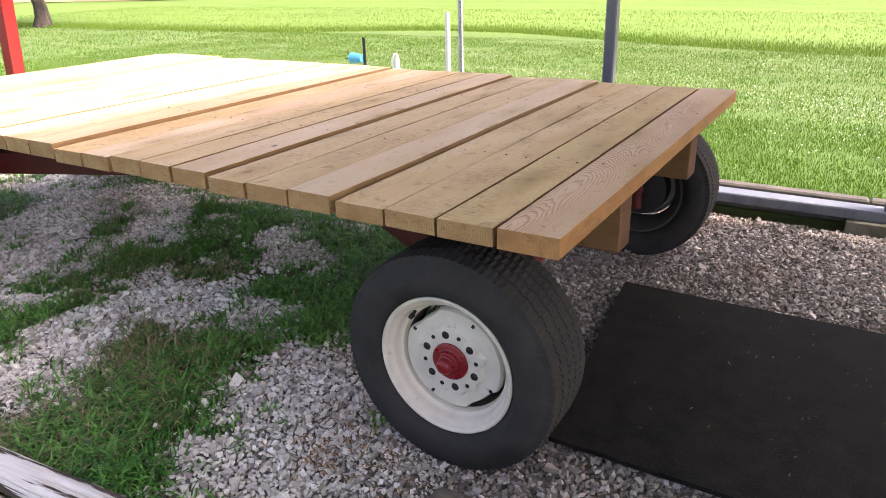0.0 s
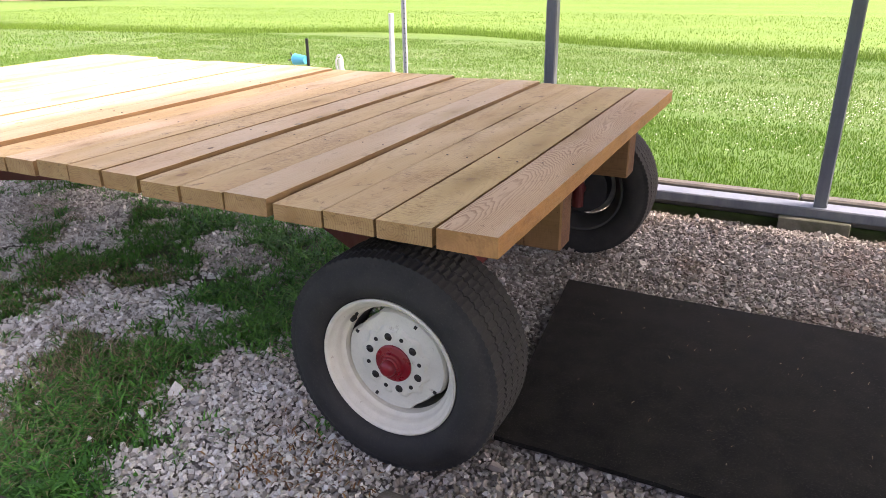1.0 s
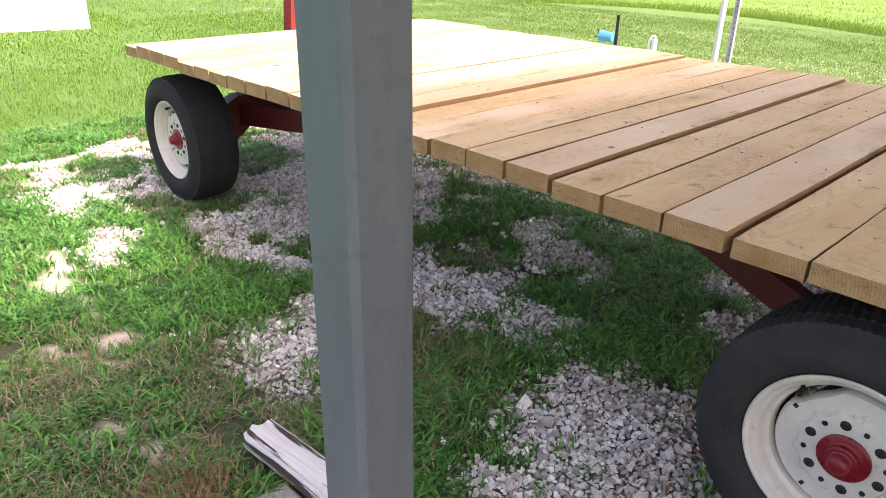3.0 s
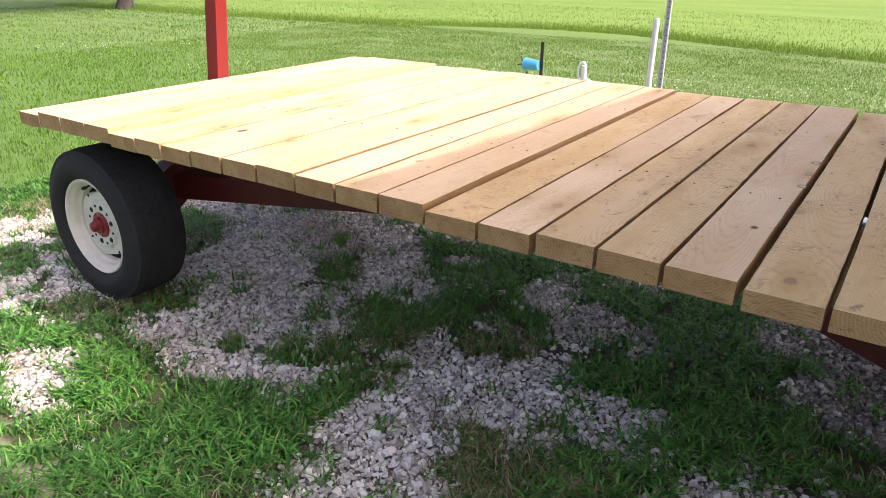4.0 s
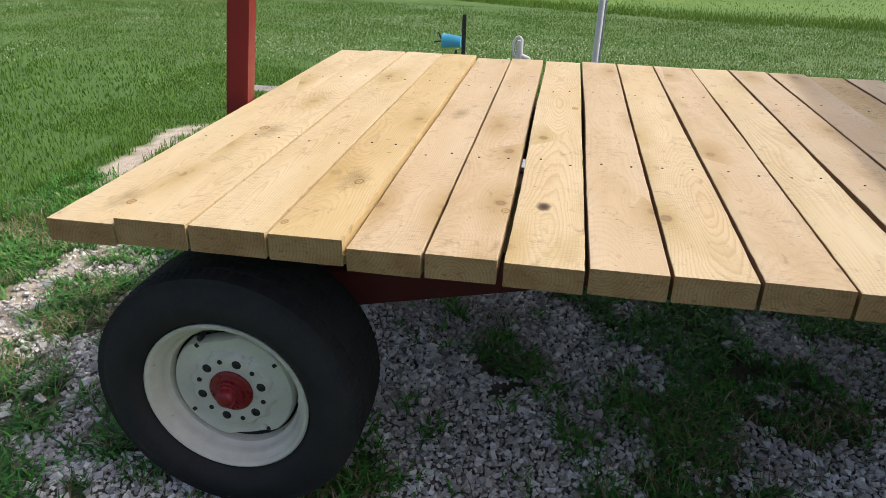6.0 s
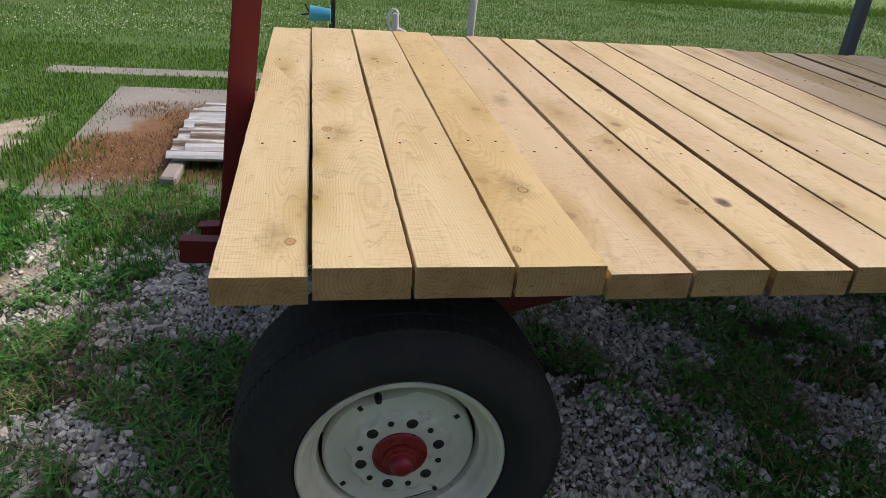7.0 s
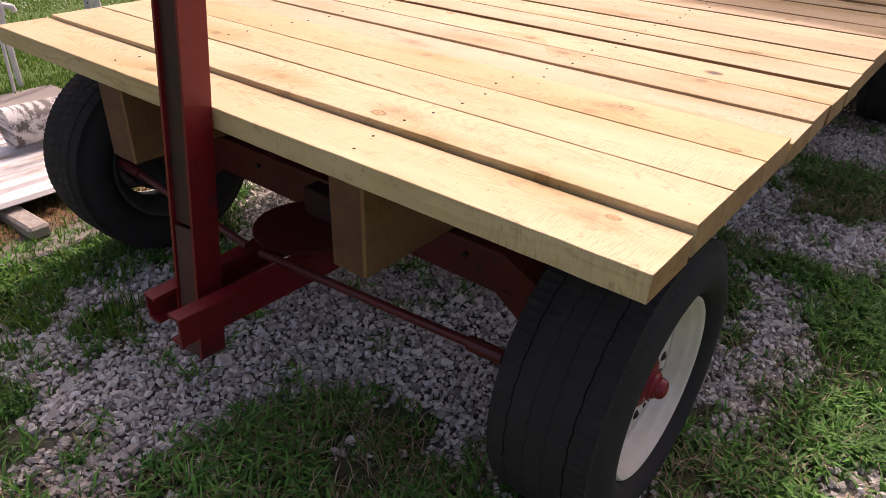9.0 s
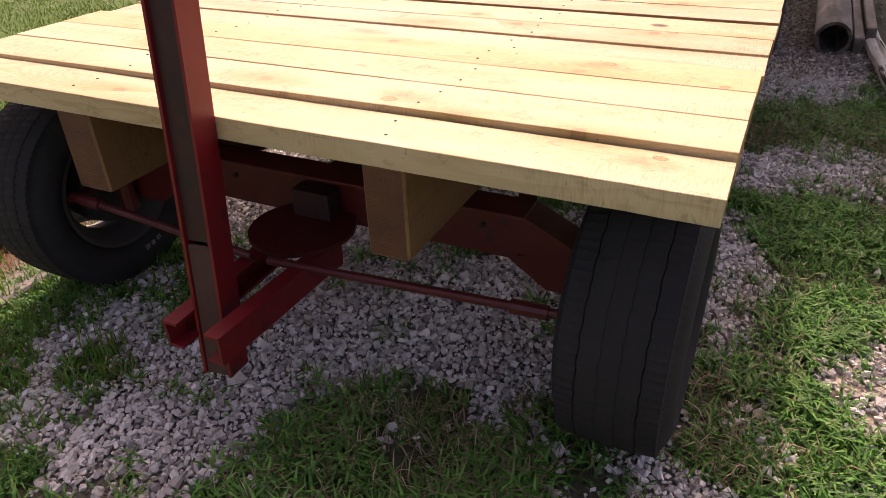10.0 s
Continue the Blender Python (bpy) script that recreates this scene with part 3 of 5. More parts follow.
def channel(bm, a, b, w, h, t=0.008, flip=1):
    """A C-section bar from a to b: one bent section, web at one side, flanges towards flip."""
    a, b = Vector(a), Vector(b)
    d = (b - a).normalized()
    side = d.cross(Vector((0, 0, 1))).normalized()
    up = side.cross(d)
    s = flip
    outline = [(-s * t / 2, -h / 2), (s * w, -h / 2), (s * w, -h / 2 + t), (s * t / 2, -h / 2 + t), (s * t / 2, h / 2 - t), (s * w, h / 2 - t), (s * w, h / 2), (-s * t / 2, h / 2)]
    e0, e1 = [[bm.verts.new(p + side * u + up * v) for u, v in outline] for p in (a, b)]
    bm.faces.new(e0)
    bm.faces.new(e1[::-1])
    for i in range(8):
        bm.faces.new((e0[i], e0[(i + 1) % 8], e1[(i + 1) % 8], e1[i]))
    bmesh.ops.recalc_face_normals(bm, faces=bm.faces)
    return bm


def raw_mesh(name, verts, faces, material, smooth=False):
    """A mesh from arrays of equal-sided faces, fast for many pieces."""
    me = bpy.data.meshes.new(name)
    nf, k_ = faces.shape
    me.vertices.add(len(verts))
    me.vertices.foreach_set("co", np.ascontiguousarray(verts, dtype=np.float32).ravel())
    me.loops.add(nf * k_)
    me.loops.foreach_set("vertex_index", np.ascontiguousarray(faces, dtype=np.int32).ravel())
    me.polygons.add(nf)
    me.polygons.foreach_set("loop_start", np.arange(0, nf * k_, k_, dtype=np.int32))
    me.polygons.foreach_set("use_smooth", np.full(nf, smooth))
    me.update(calc_edges=True)
    me.materials.append(material)
    return me

# ---- what covers the ground ----
rng = np.random.default_rng(7)
_lat = rng.random((6, 64, 64))


def field_noise(x, y, scale, layer=0):
    """Smooth value noise, 0 to 1."""
    u, v = np.asarray(x) * scale + 300.0, np.asarray(y) * scale + 300.0
    i, j = np.floor(u).astype(int), np.floor(v).astype(int)
    f, g = u - i, v - j
    f, g = f * f * (3 - 2 * f), g * g * (3 - 2 * g)
    L = _lat[layer]
    i0, i1, j0, j1 = i % 64, (i + 1) % 64, j % 64, (j + 1) % 64
    return (L[i0, j0] * (1 - f) + L[i1, j0] * f) * (1 - g) + (L[i0, j1] * (1 - f) + L[i1, j1] * f) * g


# bare gravel patches: centre, half sizes, turn in degrees
GRAVEL = [(-2.37, 0.0, 0.30, 0.72, 18), (-4.0, 1.05, 1.05, 0.72, 12), (-3.2, 0.2, 0.33, 0.36, 0), (-4.75, -0.3, 0.5, 0.36, 20),
          (-3.92, -0.48, 0.3, 0.2, 0), (-0.55, -0.1, 0.72, 0.55, 0), (-1.1, 0.25, 0.28, 0.4, 20), (-1.78, 0.43, 0.2, 0.11, 10),
          (-2.2, 1.42, 0.42, 0.48, -10), (-5.0, 1.55, 0.55, 0.42, 0), (-5.2, 0.7, 0.35, 0.22, 0), (-3.4, 2.2, 1.4, 0.45, 0), (-5.2, 0.32, 0.34, 0.26, 15), (-4.85, 0.0, 0.3, 0.22, 0),
          (-4.75, 1.17, 0.2, 0.12, 0), (-3.68, 0.36, 0.26, 0.18, 0), (-3.21, 0.99, 0.24, 0.18, 0), (-2.2, 0.5, 0.32, 0.32, 0), (-2.55, 1.42, 0.22, 0.22, 0), (-2.48, 1.0, 0.14, 0.14, 0),
          (-1.4, 1.52, 0.26, 0.18, 0), (-1.69, 0.6, 0.2, 0.14, 0), (-3.0, 0.0, 0.18, 0.16, 0), (-3.84, -0.12, 0.2, 0.13, 0), (-4.9, 2.0, 0.26, 0.16, 0), (-4.95, 0.9, 0.16, 0.12, 0), (-4.42, 1.0, 0.3, 0.28, 0), (-4.49, -0.06, 0.12, 0.08, 0), (-3.36, 0.05, 0.18, 0.12, 0),
          (-5.07, 1.27, 0.12, 0.1, 0), (-5.06, 0.86, 0.11, 0.07, 0), (-4.98, 1.7, 0.18, 0.13, 0), (-4.6, 1.87, 0.18, 0.12, 0), (-4.4, 0.5, 0.2, 0.14, 0), (-4.33, -0.06, 0.15, 0.1, 0),
          (-3.74, 0.02, 0.17, 0.13, 0), (-3.59, 0.13, 0.2, 0.13, 0), (-3.54, 0.7, 0.3, 0.3, 0), (-3.28, 1.39, 0.35, 0.25, 0), (-3.06, -0.07, 0.14, 0.1, 0), (-1.44, 1.45, 0.2, 0.14, 0)]
# tufts of grass that grow inside the gravel
TUFT = [(-4.74, 0.66, 0.24, 0.22, -40), (-5.02, 1.06, 0.2, 0.1, 0), (-4.86, 1.85, 0.16, 0.09, 20), (-3.45, 0.82, 0.10, 0.05, 20),
        (-3.9, 1.2, 0.14, 0.05, -15), (-2.8, 0.9, 0.16, 0.2, 30), (-4.45, 0.28, 0.20, 0.09, 0), (-5.33, 0.38, 0.13, 0.06, 10), (-5.06, -0.03, 0.12, 0.06, 0), (-4.83, 0.07, 0.09, 0.05, 0),
        (-2.94, 1.55, 0.16, 0.18, 0), (-2.74, 0.03, 0.14, 0.2, 0), (-1.93, 1.55, 0.24, 0.2, 0), (-3.2, 0.16, 0.16, 0.1, 0), (-3.54, 1.03, 0.16, 0.1, 0), (-4.84, 1.04, 0.1, 0.08, 0),
        (-3.3, 1.62, 0.12, 0.07, 0), (-4.58, 0.62, 0.10, 0.08, 0), (-5.27, 1.58, 0.15, 0.13, 0), (-4.15, -0.16, 0.14, 0.14, 0), (-4.42, -0.24, 0.17, 0.17, 0), (-2.42, 0.74, 0.2, 0.09, 0), (-3.84, -0.06, 0.1, 0.08, 0), (-5.16, 1.43, 0.09, 0.07, 0), (-5.27, 0.78, 0.2, 0.13, 0),
        (-5.2, 0.25, 0.13, 0.12, 0), (-4.78, 0.88, 0.2, 0.12, 0), (-4.7, 1.0, 0.1, 0.06, 0), (-3.75, -0.32, 0.15, 0.1, 0), (-3.42, -0.19, 0.2, 0.08, 0), (-3.07, 0.29, 0.2, 0.1, 10), (-2.62, 0.8, 0.2, 0.13, 0),
        (-2.53, 1.04, 0.22, 0.12, 0), (-2.25, 1.56, 0.18, 0.12, 0), (-2.13, -0.62, 0.26, 0.12, 0), (-1.85, 0.71, 0.13, 0.1, 0), (-2.69, 0.05, 0.12, 0.08, 0), (-1.28, -0.24, 0.16, 0.1, 0), (-5.28, 1.29, 0.1, 0.07, 0)]
SAND = [(-6.42, 3.0, 0.13, 0.85, 0), (-5.77, 1.15, 0.15, 0.55, 0), (-5.69, 0.8, 0.12, 1.85, 2), (-5.77, 0.13, 0.18, 0.24, 0), (-5.5, -0.43, 0.3, 0.16, 30), (-3.68, -0.88, 0.46, 0.11, -2), (-2.99, -0.96, 0.11, 0.08, 0), (-2.65, -0.93, 0.11, 0.08, 0), (-2.13, -1.1, 0.10, 0.08, 0), (-4.05, -0.45, 0.2, 0.08, 10)]


def blobs(x, y, shapes):
    best = np.full(np.shape(x), 9.0)
    for cx, cy, rx, ry, a in shapes:
        c, s = math.cos(radians(a)), math.sin(radians(a))
        u, v = (x - cx) * c + (y - cy) * s, -(x - cx) * s + (y - cy) * c
        best = np.minimum(best, np.sqrt((u / rx) ** 2 + (v / ry) ** 2))
    return best


def cover(x, y):
    """Shares of grass, gravel and sand at a place of the yard."""
    x, y = np.asarray(x, float), np.asarray(y, float)
    w = 0.30 * (field_noise(x, y, 3.1) - 0.5) + 0.20 * (field_noise(x, y, 9, 1) - 0.5)
    wx, wy = x + w, y + 0.30 * (field_noise(x, y, 3.4, 2) - 0.5) + 0.2 * (field_noise(x, y, 10, 3) - 0.5)
    soft = lambda d, e=0.26: np.clip((1 + e - d) / (2 * e), 0, 1)
    gravel = soft(blobs(wx, wy, GRAVEL))
    # under the shelter and along the far side of the wagon the gravel is whole
    shelter = np.clip((wx + 1.55 - 0.8 * np.clip(1.45 - wy, 0, 0.75)) / 0.2, 0, 1) * np.clip((3.1 - y) / 0.1, 0, 1) * np.clip((wy + 0.62) / 0.15, 0, 1)
    gravel = np.maximum(gravel, shelter)
    yard = np.clip((wx + 5.8) / 0.2, 0, 1) * np.clip((wy + 1.3) / 0.3, 0, 1) * np.clip((2.3 - wy + np.clip(wx + 4.2, 0, 0.9)) / 0.25, 0, 1)
    gravel = gravel * np.maximum(yard, shelter)
    gravel = gravel * (1 - soft(blobs(wx, wy, TUFT), 0.3))
    sand = soft(blobs(wx, wy, SAND), 0.25)
    slab = ((x > -5.95) & (x < -3.9) & (y > 2.5) & (y < 4.6)).astype(float)
    dirt = np.maximum(sand, slab * 0.9)
    grass = np.clip(1 - gravel - sand, 0, 1)
    return grass, gravel * (1 - dirt), dirt


def height(x, y):
    g = GZ + 0.02 * (field_noise(x, y, 1.3, 4) - 0.5) + 0.008 * (field_noise(x, y, 6, 5) - 0.5)
    near = np.clip((4.0 - np.hypot(np.asarray(x) + 2, np.asarray(y) - 1)) / 2, 0, 1)
    return g * 1.0 - 0.01 * near


# ---- ground ----
def spaced(lo, hi, step, far):
    mid = np.arange(lo, hi, step)
    out = step * 1.25 ** np.arange(1, 44)
    grow = np.cumsum(out)
    grow = grow[grow < far]
    return np.concatenate([(lo - grow)[::-1], mid, hi + grow])


def ground():
    xs, ys = spaced(-7.0, 2.2, 0.06, 900), spaced(-2.6, 5.2, 0.06, 900)
    X, Y = np.meshgrid(xs, ys, indexing="ij")
    Z = height(X, Y)
    V = np.stack([X, Y, Z], -1).reshape(-1, 3)
    n, m = len(xs), len(ys)
    i = np.arange(n * m).reshape(n, m)
    F = np.stack([i[:-1, :-1], i[1:, :-1], i[1:, 1:], i[:-1, 1:]], -1).reshape(-1, 4)
    k = Mat("earth_and_turf", 0.9)
    at = k.t.nodes.new("ShaderNodeAttribute")
    at.attribute_name = "cover"
    sep = k.node("SeparateColor")
    k.link(at.outputs["Color"], sep.inputs[0])
    n1, n2, n3 = k.noise(0.6, 5, 0.6), k.noise(11, 5, 0.7), k.noise(90, 4, 0.7)
    turf = k.mix(k.grey(n1, 0.3, 0.7), (0.055, 0.13, 0.015), (0.075, 0.16, 0.021))
    turf = k.mix(k.grey(n2, 0.4, 0.75, 0, 0.3), turf, (0.11, 0.15, 0.04))
    turf = k.mix(k.grey(n3, 0.4, 0.8, 0, 0.5), turf, (0.03, 0.08, 0.012))
    far = k.node("SeparateXYZ")
    k.link(k.co, far.inputs[0])
    meadow = k.mix(k.grey(k.noise(1.0, 5, 0.6, k.stretch(0.16, 0.7, 1)), 0.38, 0.62), (0.092, 0.18, 0.019), (0.122, 0.21, 0.026))
    thatch = k.mix(k.grey(n3, 0.3, 0.7), (0.03, 0.032, 0.014), (0.085, 0.065, 0.035))
    turf = k.mix(k.math("MULTIPLY", k.grey(far.outputs[1], 3.3, 3.1, 0, 0.8), k.math("MULTIPLY", k.grey(far.outputs[0], -6.4, -5.6), k.grey(far.outputs[1], -2.9, -2.2))), turf, thatch)
    mown = k.grey(k.noise(1.0, 4, 0.6, k.stretch(0.22, 2.6, 1.0)), 0.36, 0.62)
    turf = k.mix(k.math("MULTIPLY", mown, k.grey(far.outputs[1], 4.5, 8.5, 0.0, 0.7)), turf, (0.125, 0.18, 0.055))
    turf = k.mix(k.grey(far.outputs[1], 12.8, 14.5), turf, meadow)
    vor = k.node("TexVoronoi", Scale=75.0)
    k.link(k.co, vor.inputs["Vector"])
    pebble = k.mix(vor.outputs["Distance"], (0.24, 0.22, 0.19), (0.10, 0.088, 0.075))
    soil = k.mix(k.grey(n2, 0.3, 0.7), (0.56, 0.48, 0.38), (0.34, 0.28, 0.21))
    col = k.mix(sep.outputs[1], turf, pebble)
    col = k.mix(sep.outputs[2], col, soil)
    k.colour(col).bump(k.math("ADD", n3, vor.outputs["Distance"]), 0.5, 0.01)
    me = raw_mesh("ground", V, F, k.m, True)
    g, r, s = cover(V[:, 0], V[:, 1])
    a = me.color_attributes.new("cover", "FLOAT_COLOR", "POINT")
    a.data.foreach_set("color", np.stack([g, r, s, np.ones_like(g)], -1).astype(np.float32).ravel())
    tagged(new("ground", me), "gravel yard with grass patches and open mown lawn", "ground", kind="structure")


ground()

# ---- the wagon ----
L, W, TOP, THICK = 4.69, 0.1876, 0.895, 0.061


def plank_mesh(width, length, name, material, seed, edge=None, end=None, thick=0.061):
    """A rough sawn plank: eased edges that waver a little along its length."""
    bm = bmesh.new()
    n, w, e = 70, width / 2, 0.0014
    ring = [(-w + e, 0), (w - e, 0), (w, -e), (w, -thick + e), (w - e, -thick), (-w + e, -thick), (-w, -thick + e), (-w, -e)]
    rows = []
    for i in range(n + 1):
        y = length * i / n
        a, b_ = 0.0045 * noise.noise((y * 1.1, seed, 0)), 0.0045 * noise.noise((y * 1.1, seed, 5))
        row = []
        for x, z in ring:
            q = (b_ if x > 0 else a) + 0.0016 * noise.noise((y * 14, seed, 9 + x)) + 0.0008 * noise.noise((y * 45, seed, 4 + x))
            row.append(bm.verts.new((x + q, y + (0.003 * noise.noise((x * 30, z * 30, seed)) if i in (0, n) else 0), z + 0.0012 * noise.noise((y * 3, x * 8, seed)))))
        rows.append(row)
    for r0, r1 in zip(rows, rows[1:]):
        for k_ in range(8):
            bm.faces.new((r0[k_], r0[(k_ + 1) % 8], r1[(k_ + 1) % 8], r1[k_]))
    bm.faces.new(rows[0][::-1])
    bm.faces.new(rows[-1])
    bmesh.ops.recalc_face_normals(bm, faces=bm.faces)
    bm.normal_update()
    for f in bm.faces:
        if abs(f.normal.y) > 0.9:
            f.material_index = 1
        elif edge and abs(f.normal.x) > 0.9:
            f.material_index = 2
    me = mesh_of(bm, name, material)
    me.materials.append(end or M_END)
    me.materials.append(edge or material)
    return me


def wheel(parent, x, y, side):
    """A wheel on its hub: side -1 faces -y, 1 faces +y. Built facing -y."""
    at = pose(x, y, 0.357) @ (Matrix.Identity(4) if side < 0 else pose(0, 0, 0, 0, 0, 180)) @ pose(0, 0, 0, 0, 37 if x < -2 else 12, 0)
    w = new("wheel")
    w.parent, w.matrix_basis = parent, at
    # tyre: sidewalls, shoulders and five ribs parted by grooves
    R = 0.389
    prof = [(0.236, -0.081), (0.240, -0.101), (0.244, -0.117), (0.250, -0.128), (0.262, -0.141), (0.282, -0.151), (0.306, -0.153), (0.334, -0.145), (0.352, -0.136), (0.366, -0.127)]
    cols = {}
    ribs = [(-0.123, -0.077), (-0.071, -0.026), (-0.021, 0.021), (0.026, 0.071), (0.077, 0.123)]
    for q, (a, b) in enumerate(ribs):
        drop = 0.006 if q in (0, 4) else 0.0
        prof.append((R - (0.008 if x > -2 else 0.0028) - drop, a - 0.0025))
        cols[len(prof)] = q
        prof.append((R - drop * (1 if q == 0 else 0.3), a))
        cols[len(prof)] = q
        prof.append((R - drop * (1 if q == 4 else 0.3), b))
        prof.append((R - (0.008 if x > -2 else 0.0028) - drop, b + 0.0025))
    prof += [(0.366, 0.127), (0.352, 0.136), (0.334, 0.145), (0.306, 0.153), (0.282, 0.151), (0.262, 0.141), (0.250, 0.128), (0.244, 0.117), (0.240, 0.101), (0.236, 0.081)]

    def wave(i, j):
        if j in (9, len(prof) - 10):
            return -0.006 if i % 3 == 0 else 0.0
        if j not in cols:
            return 0.0
        q = cols[j]
        return (-0.005 if q in (0, 4) else -0.007 if x > -2 else -0.0025) if (i + 2 * q + (j % 2)) % 3 == 0 else 0.0
    bm = lathe(bmesh.new(), prof, 300, wave=wave)
    for v_ in bm.verts:
        if abs(v_.co.y) < 0.10 and v_.co.xz.length > 0.36:
            th = math.atan2(v_.co.z, v_.co.x) * 300 / 6.28318
            v_.co.y += (0.004 if x > -2 else 0.0016) * (abs((th % 8) - 4) / 2 - 1)
    tyre = part("tyre", bm, M_TYRE if x > -2 else M_WORN, w, "worn black all-terrain rubber tyre", smooth=30)
    # raised pale bars where the sidewall is lettered, on the inner side
    if side > 0 and x < -2:
        for s, (a0, da, rr) in enumerate(((288, 5, 0.277), (295, 4, 0.277), (301, 5, 0.277))):
            bm = bmesh.new()
            for e in range(3):
                a = radians(a0 + da * e / 3)
                m = Matrix.Rotation(-a, 4, "Y") @ Matrix.Translation((rr, 0.148, 0))
                box(bm, -0.010, 0.010, -0.0005, 0.0045, -0.002, 0.002, m)
            part("sidewall_letter", bm, M_LETTER, tyre, "faded white sidewall marking bar")
    # rim: flange, bead seat, deep drop centre
    prof = [(0.226, -0.102), (0.238, -0.110), (0.243, -0.116), (0.2435, -0.124), (0.238, -0.128), (0.231, -0.126), (0.226, -0.119), (0.222, -0.109),
            (0.214, -0.104), (0.210, -0.098), (0.207, -0.084), (0.203, -0.074), (0.194, -0.069), (0.189, -0.044)]
    rim = part("rim", lathe(bmesh.new(), prof, 72), M_CREAM, w, "cream painted steel wheel rim", smooth=40)
    # barrel behind the disc, coloured dark in place of shade
    back = [(0.189, -0.0435), (0.187, -0.010), (0.187, 0.032), (0.192, 0.04), (0.204, 0.055), (0.216, 0.085), (0.234, 0.106), (0.243, 0.114), (0.243, 0.120), (0.231, 0.121), (0.208, 0.095), (0.194, 0.055), (0.182, 0.03)]
    part("rim_back", lathe(bmesh.new(), back, 72), M_BACK, w, "inner rim with its deep shade as dark colour", smooth=40)
    # disc: dished plate with two flats that leave vents to the rim
    n = 96
    bm = bmesh.new()

    def flat(i, j):
        if j in (4, 5):
            return 0.0065 * math.cos(12 * (2 * math.pi * i / n) + 0.6) + 0.0015 * math.sin(23 * i / n)
        if j not in (0, 1, 2, 11, 12):
            return 0.0
        a = (2 * math.pi * i / n - 2.48 + math.pi / 2) % math.pi - math.pi / 2
        return -0.017 * max(0.0, 1 - (abs(a) / 0.42) ** 4)
    lathe(bm, [(0.181, -0.006), (0.181, -0.034), (0.175, -0.044), (0.150, -0.042), (0.124, -0.046), (0.117, -0.054), (0.112, -0.0575), (0.076, -0.0575), (0.045, -0.054), (0.045, -0.040), (0.11, -0.034), (0.166, -0.030), (0.174, -0.006)], n, pose(0, -0.0255, 0), wave=flat)
    disc = part("wheel_disc", bm, M_DISC, w, "scuffed off-white stamped wheel disc", smooth=35)
    for i in range(6):
        a = 2 * math.pi * i / 6 + 1.19
        m = Matrix.Rotation(a, 4, "Y") @ pose(0.094, -0.085, 0)
        bm = lathe(bmesh.new(), [(0.0, -0.004), (0.007, -0.004), (0.0085, -0.002), (0.0135, 0.001), (0.0145, 0.003)], 12)
        part("lug_nut", bm, M_DARK, disc, "dark steel lug nut", m)
        m = Matrix.Rotation(a + math.pi / 6, 4, "Y") @ pose(0.097, -0.084, 0)
        bm = lathe(bmesh.new(), [(0.0, -0.0015), (0.007, -0.0015), (0.008, 0.002)], 8)
        part("disc_hole", bm, M_DARK, disc, "", m)
    for i in range(4):
        m = Matrix.Rotation(math.pi / 2 * i + 0.3, 4, "Y") @ pose(0.162, -0.070, 0)
        part("clip_slot", boxed(-0.006, 0.006, -0.003, 0.003, -0.005, 0.005, bevel=0.001), M_DARK, disc, "", m)
    # hub: red flange, drum and domed grease cap
    prof = [(0.0, -0.118), (0.012, -0.117), (0.022, -0.113), (0.0265, -0.106), (0.028, -0.094), (0.033, -0.092), (0.035, -0.086), (0.041, -0.084), (0.043, -0.074), (0.052, -0.070), (0.061, -0.070), (0.065, -0.067), (0.066, -0.054)]
    part("hub_cap", lathe(bmesh.new(), prof, 40, pose(0, -0.02, 0)), M_HUB, w, "red domed grease cap", smooth=40)
    # valve stem
    bm = rod(bmesh.new(), (-0.166, -0.066, 0.115), (-0.158, -0.093, 0.112), 0.006, 0.005, 8)
    rod(bm, (-0.158, -0.093, 0.112), (-0.157, -0.112, 0.111), 0.009, 0.0075, 8)
    part("valve_stem", bm, M_DARK, rim, "black rubber valve stem")
    # drum behind
    part("brake_drum", lathe(bmesh.new(), [(0.0, 0.09), (0.10, 0.09), (0.145, 0.08), (0.152, 0.03), (0.145, -0.02), (0.03, -0.035)], 36), M_BLACKSTEEL, w, "", smooth=40)
    return w


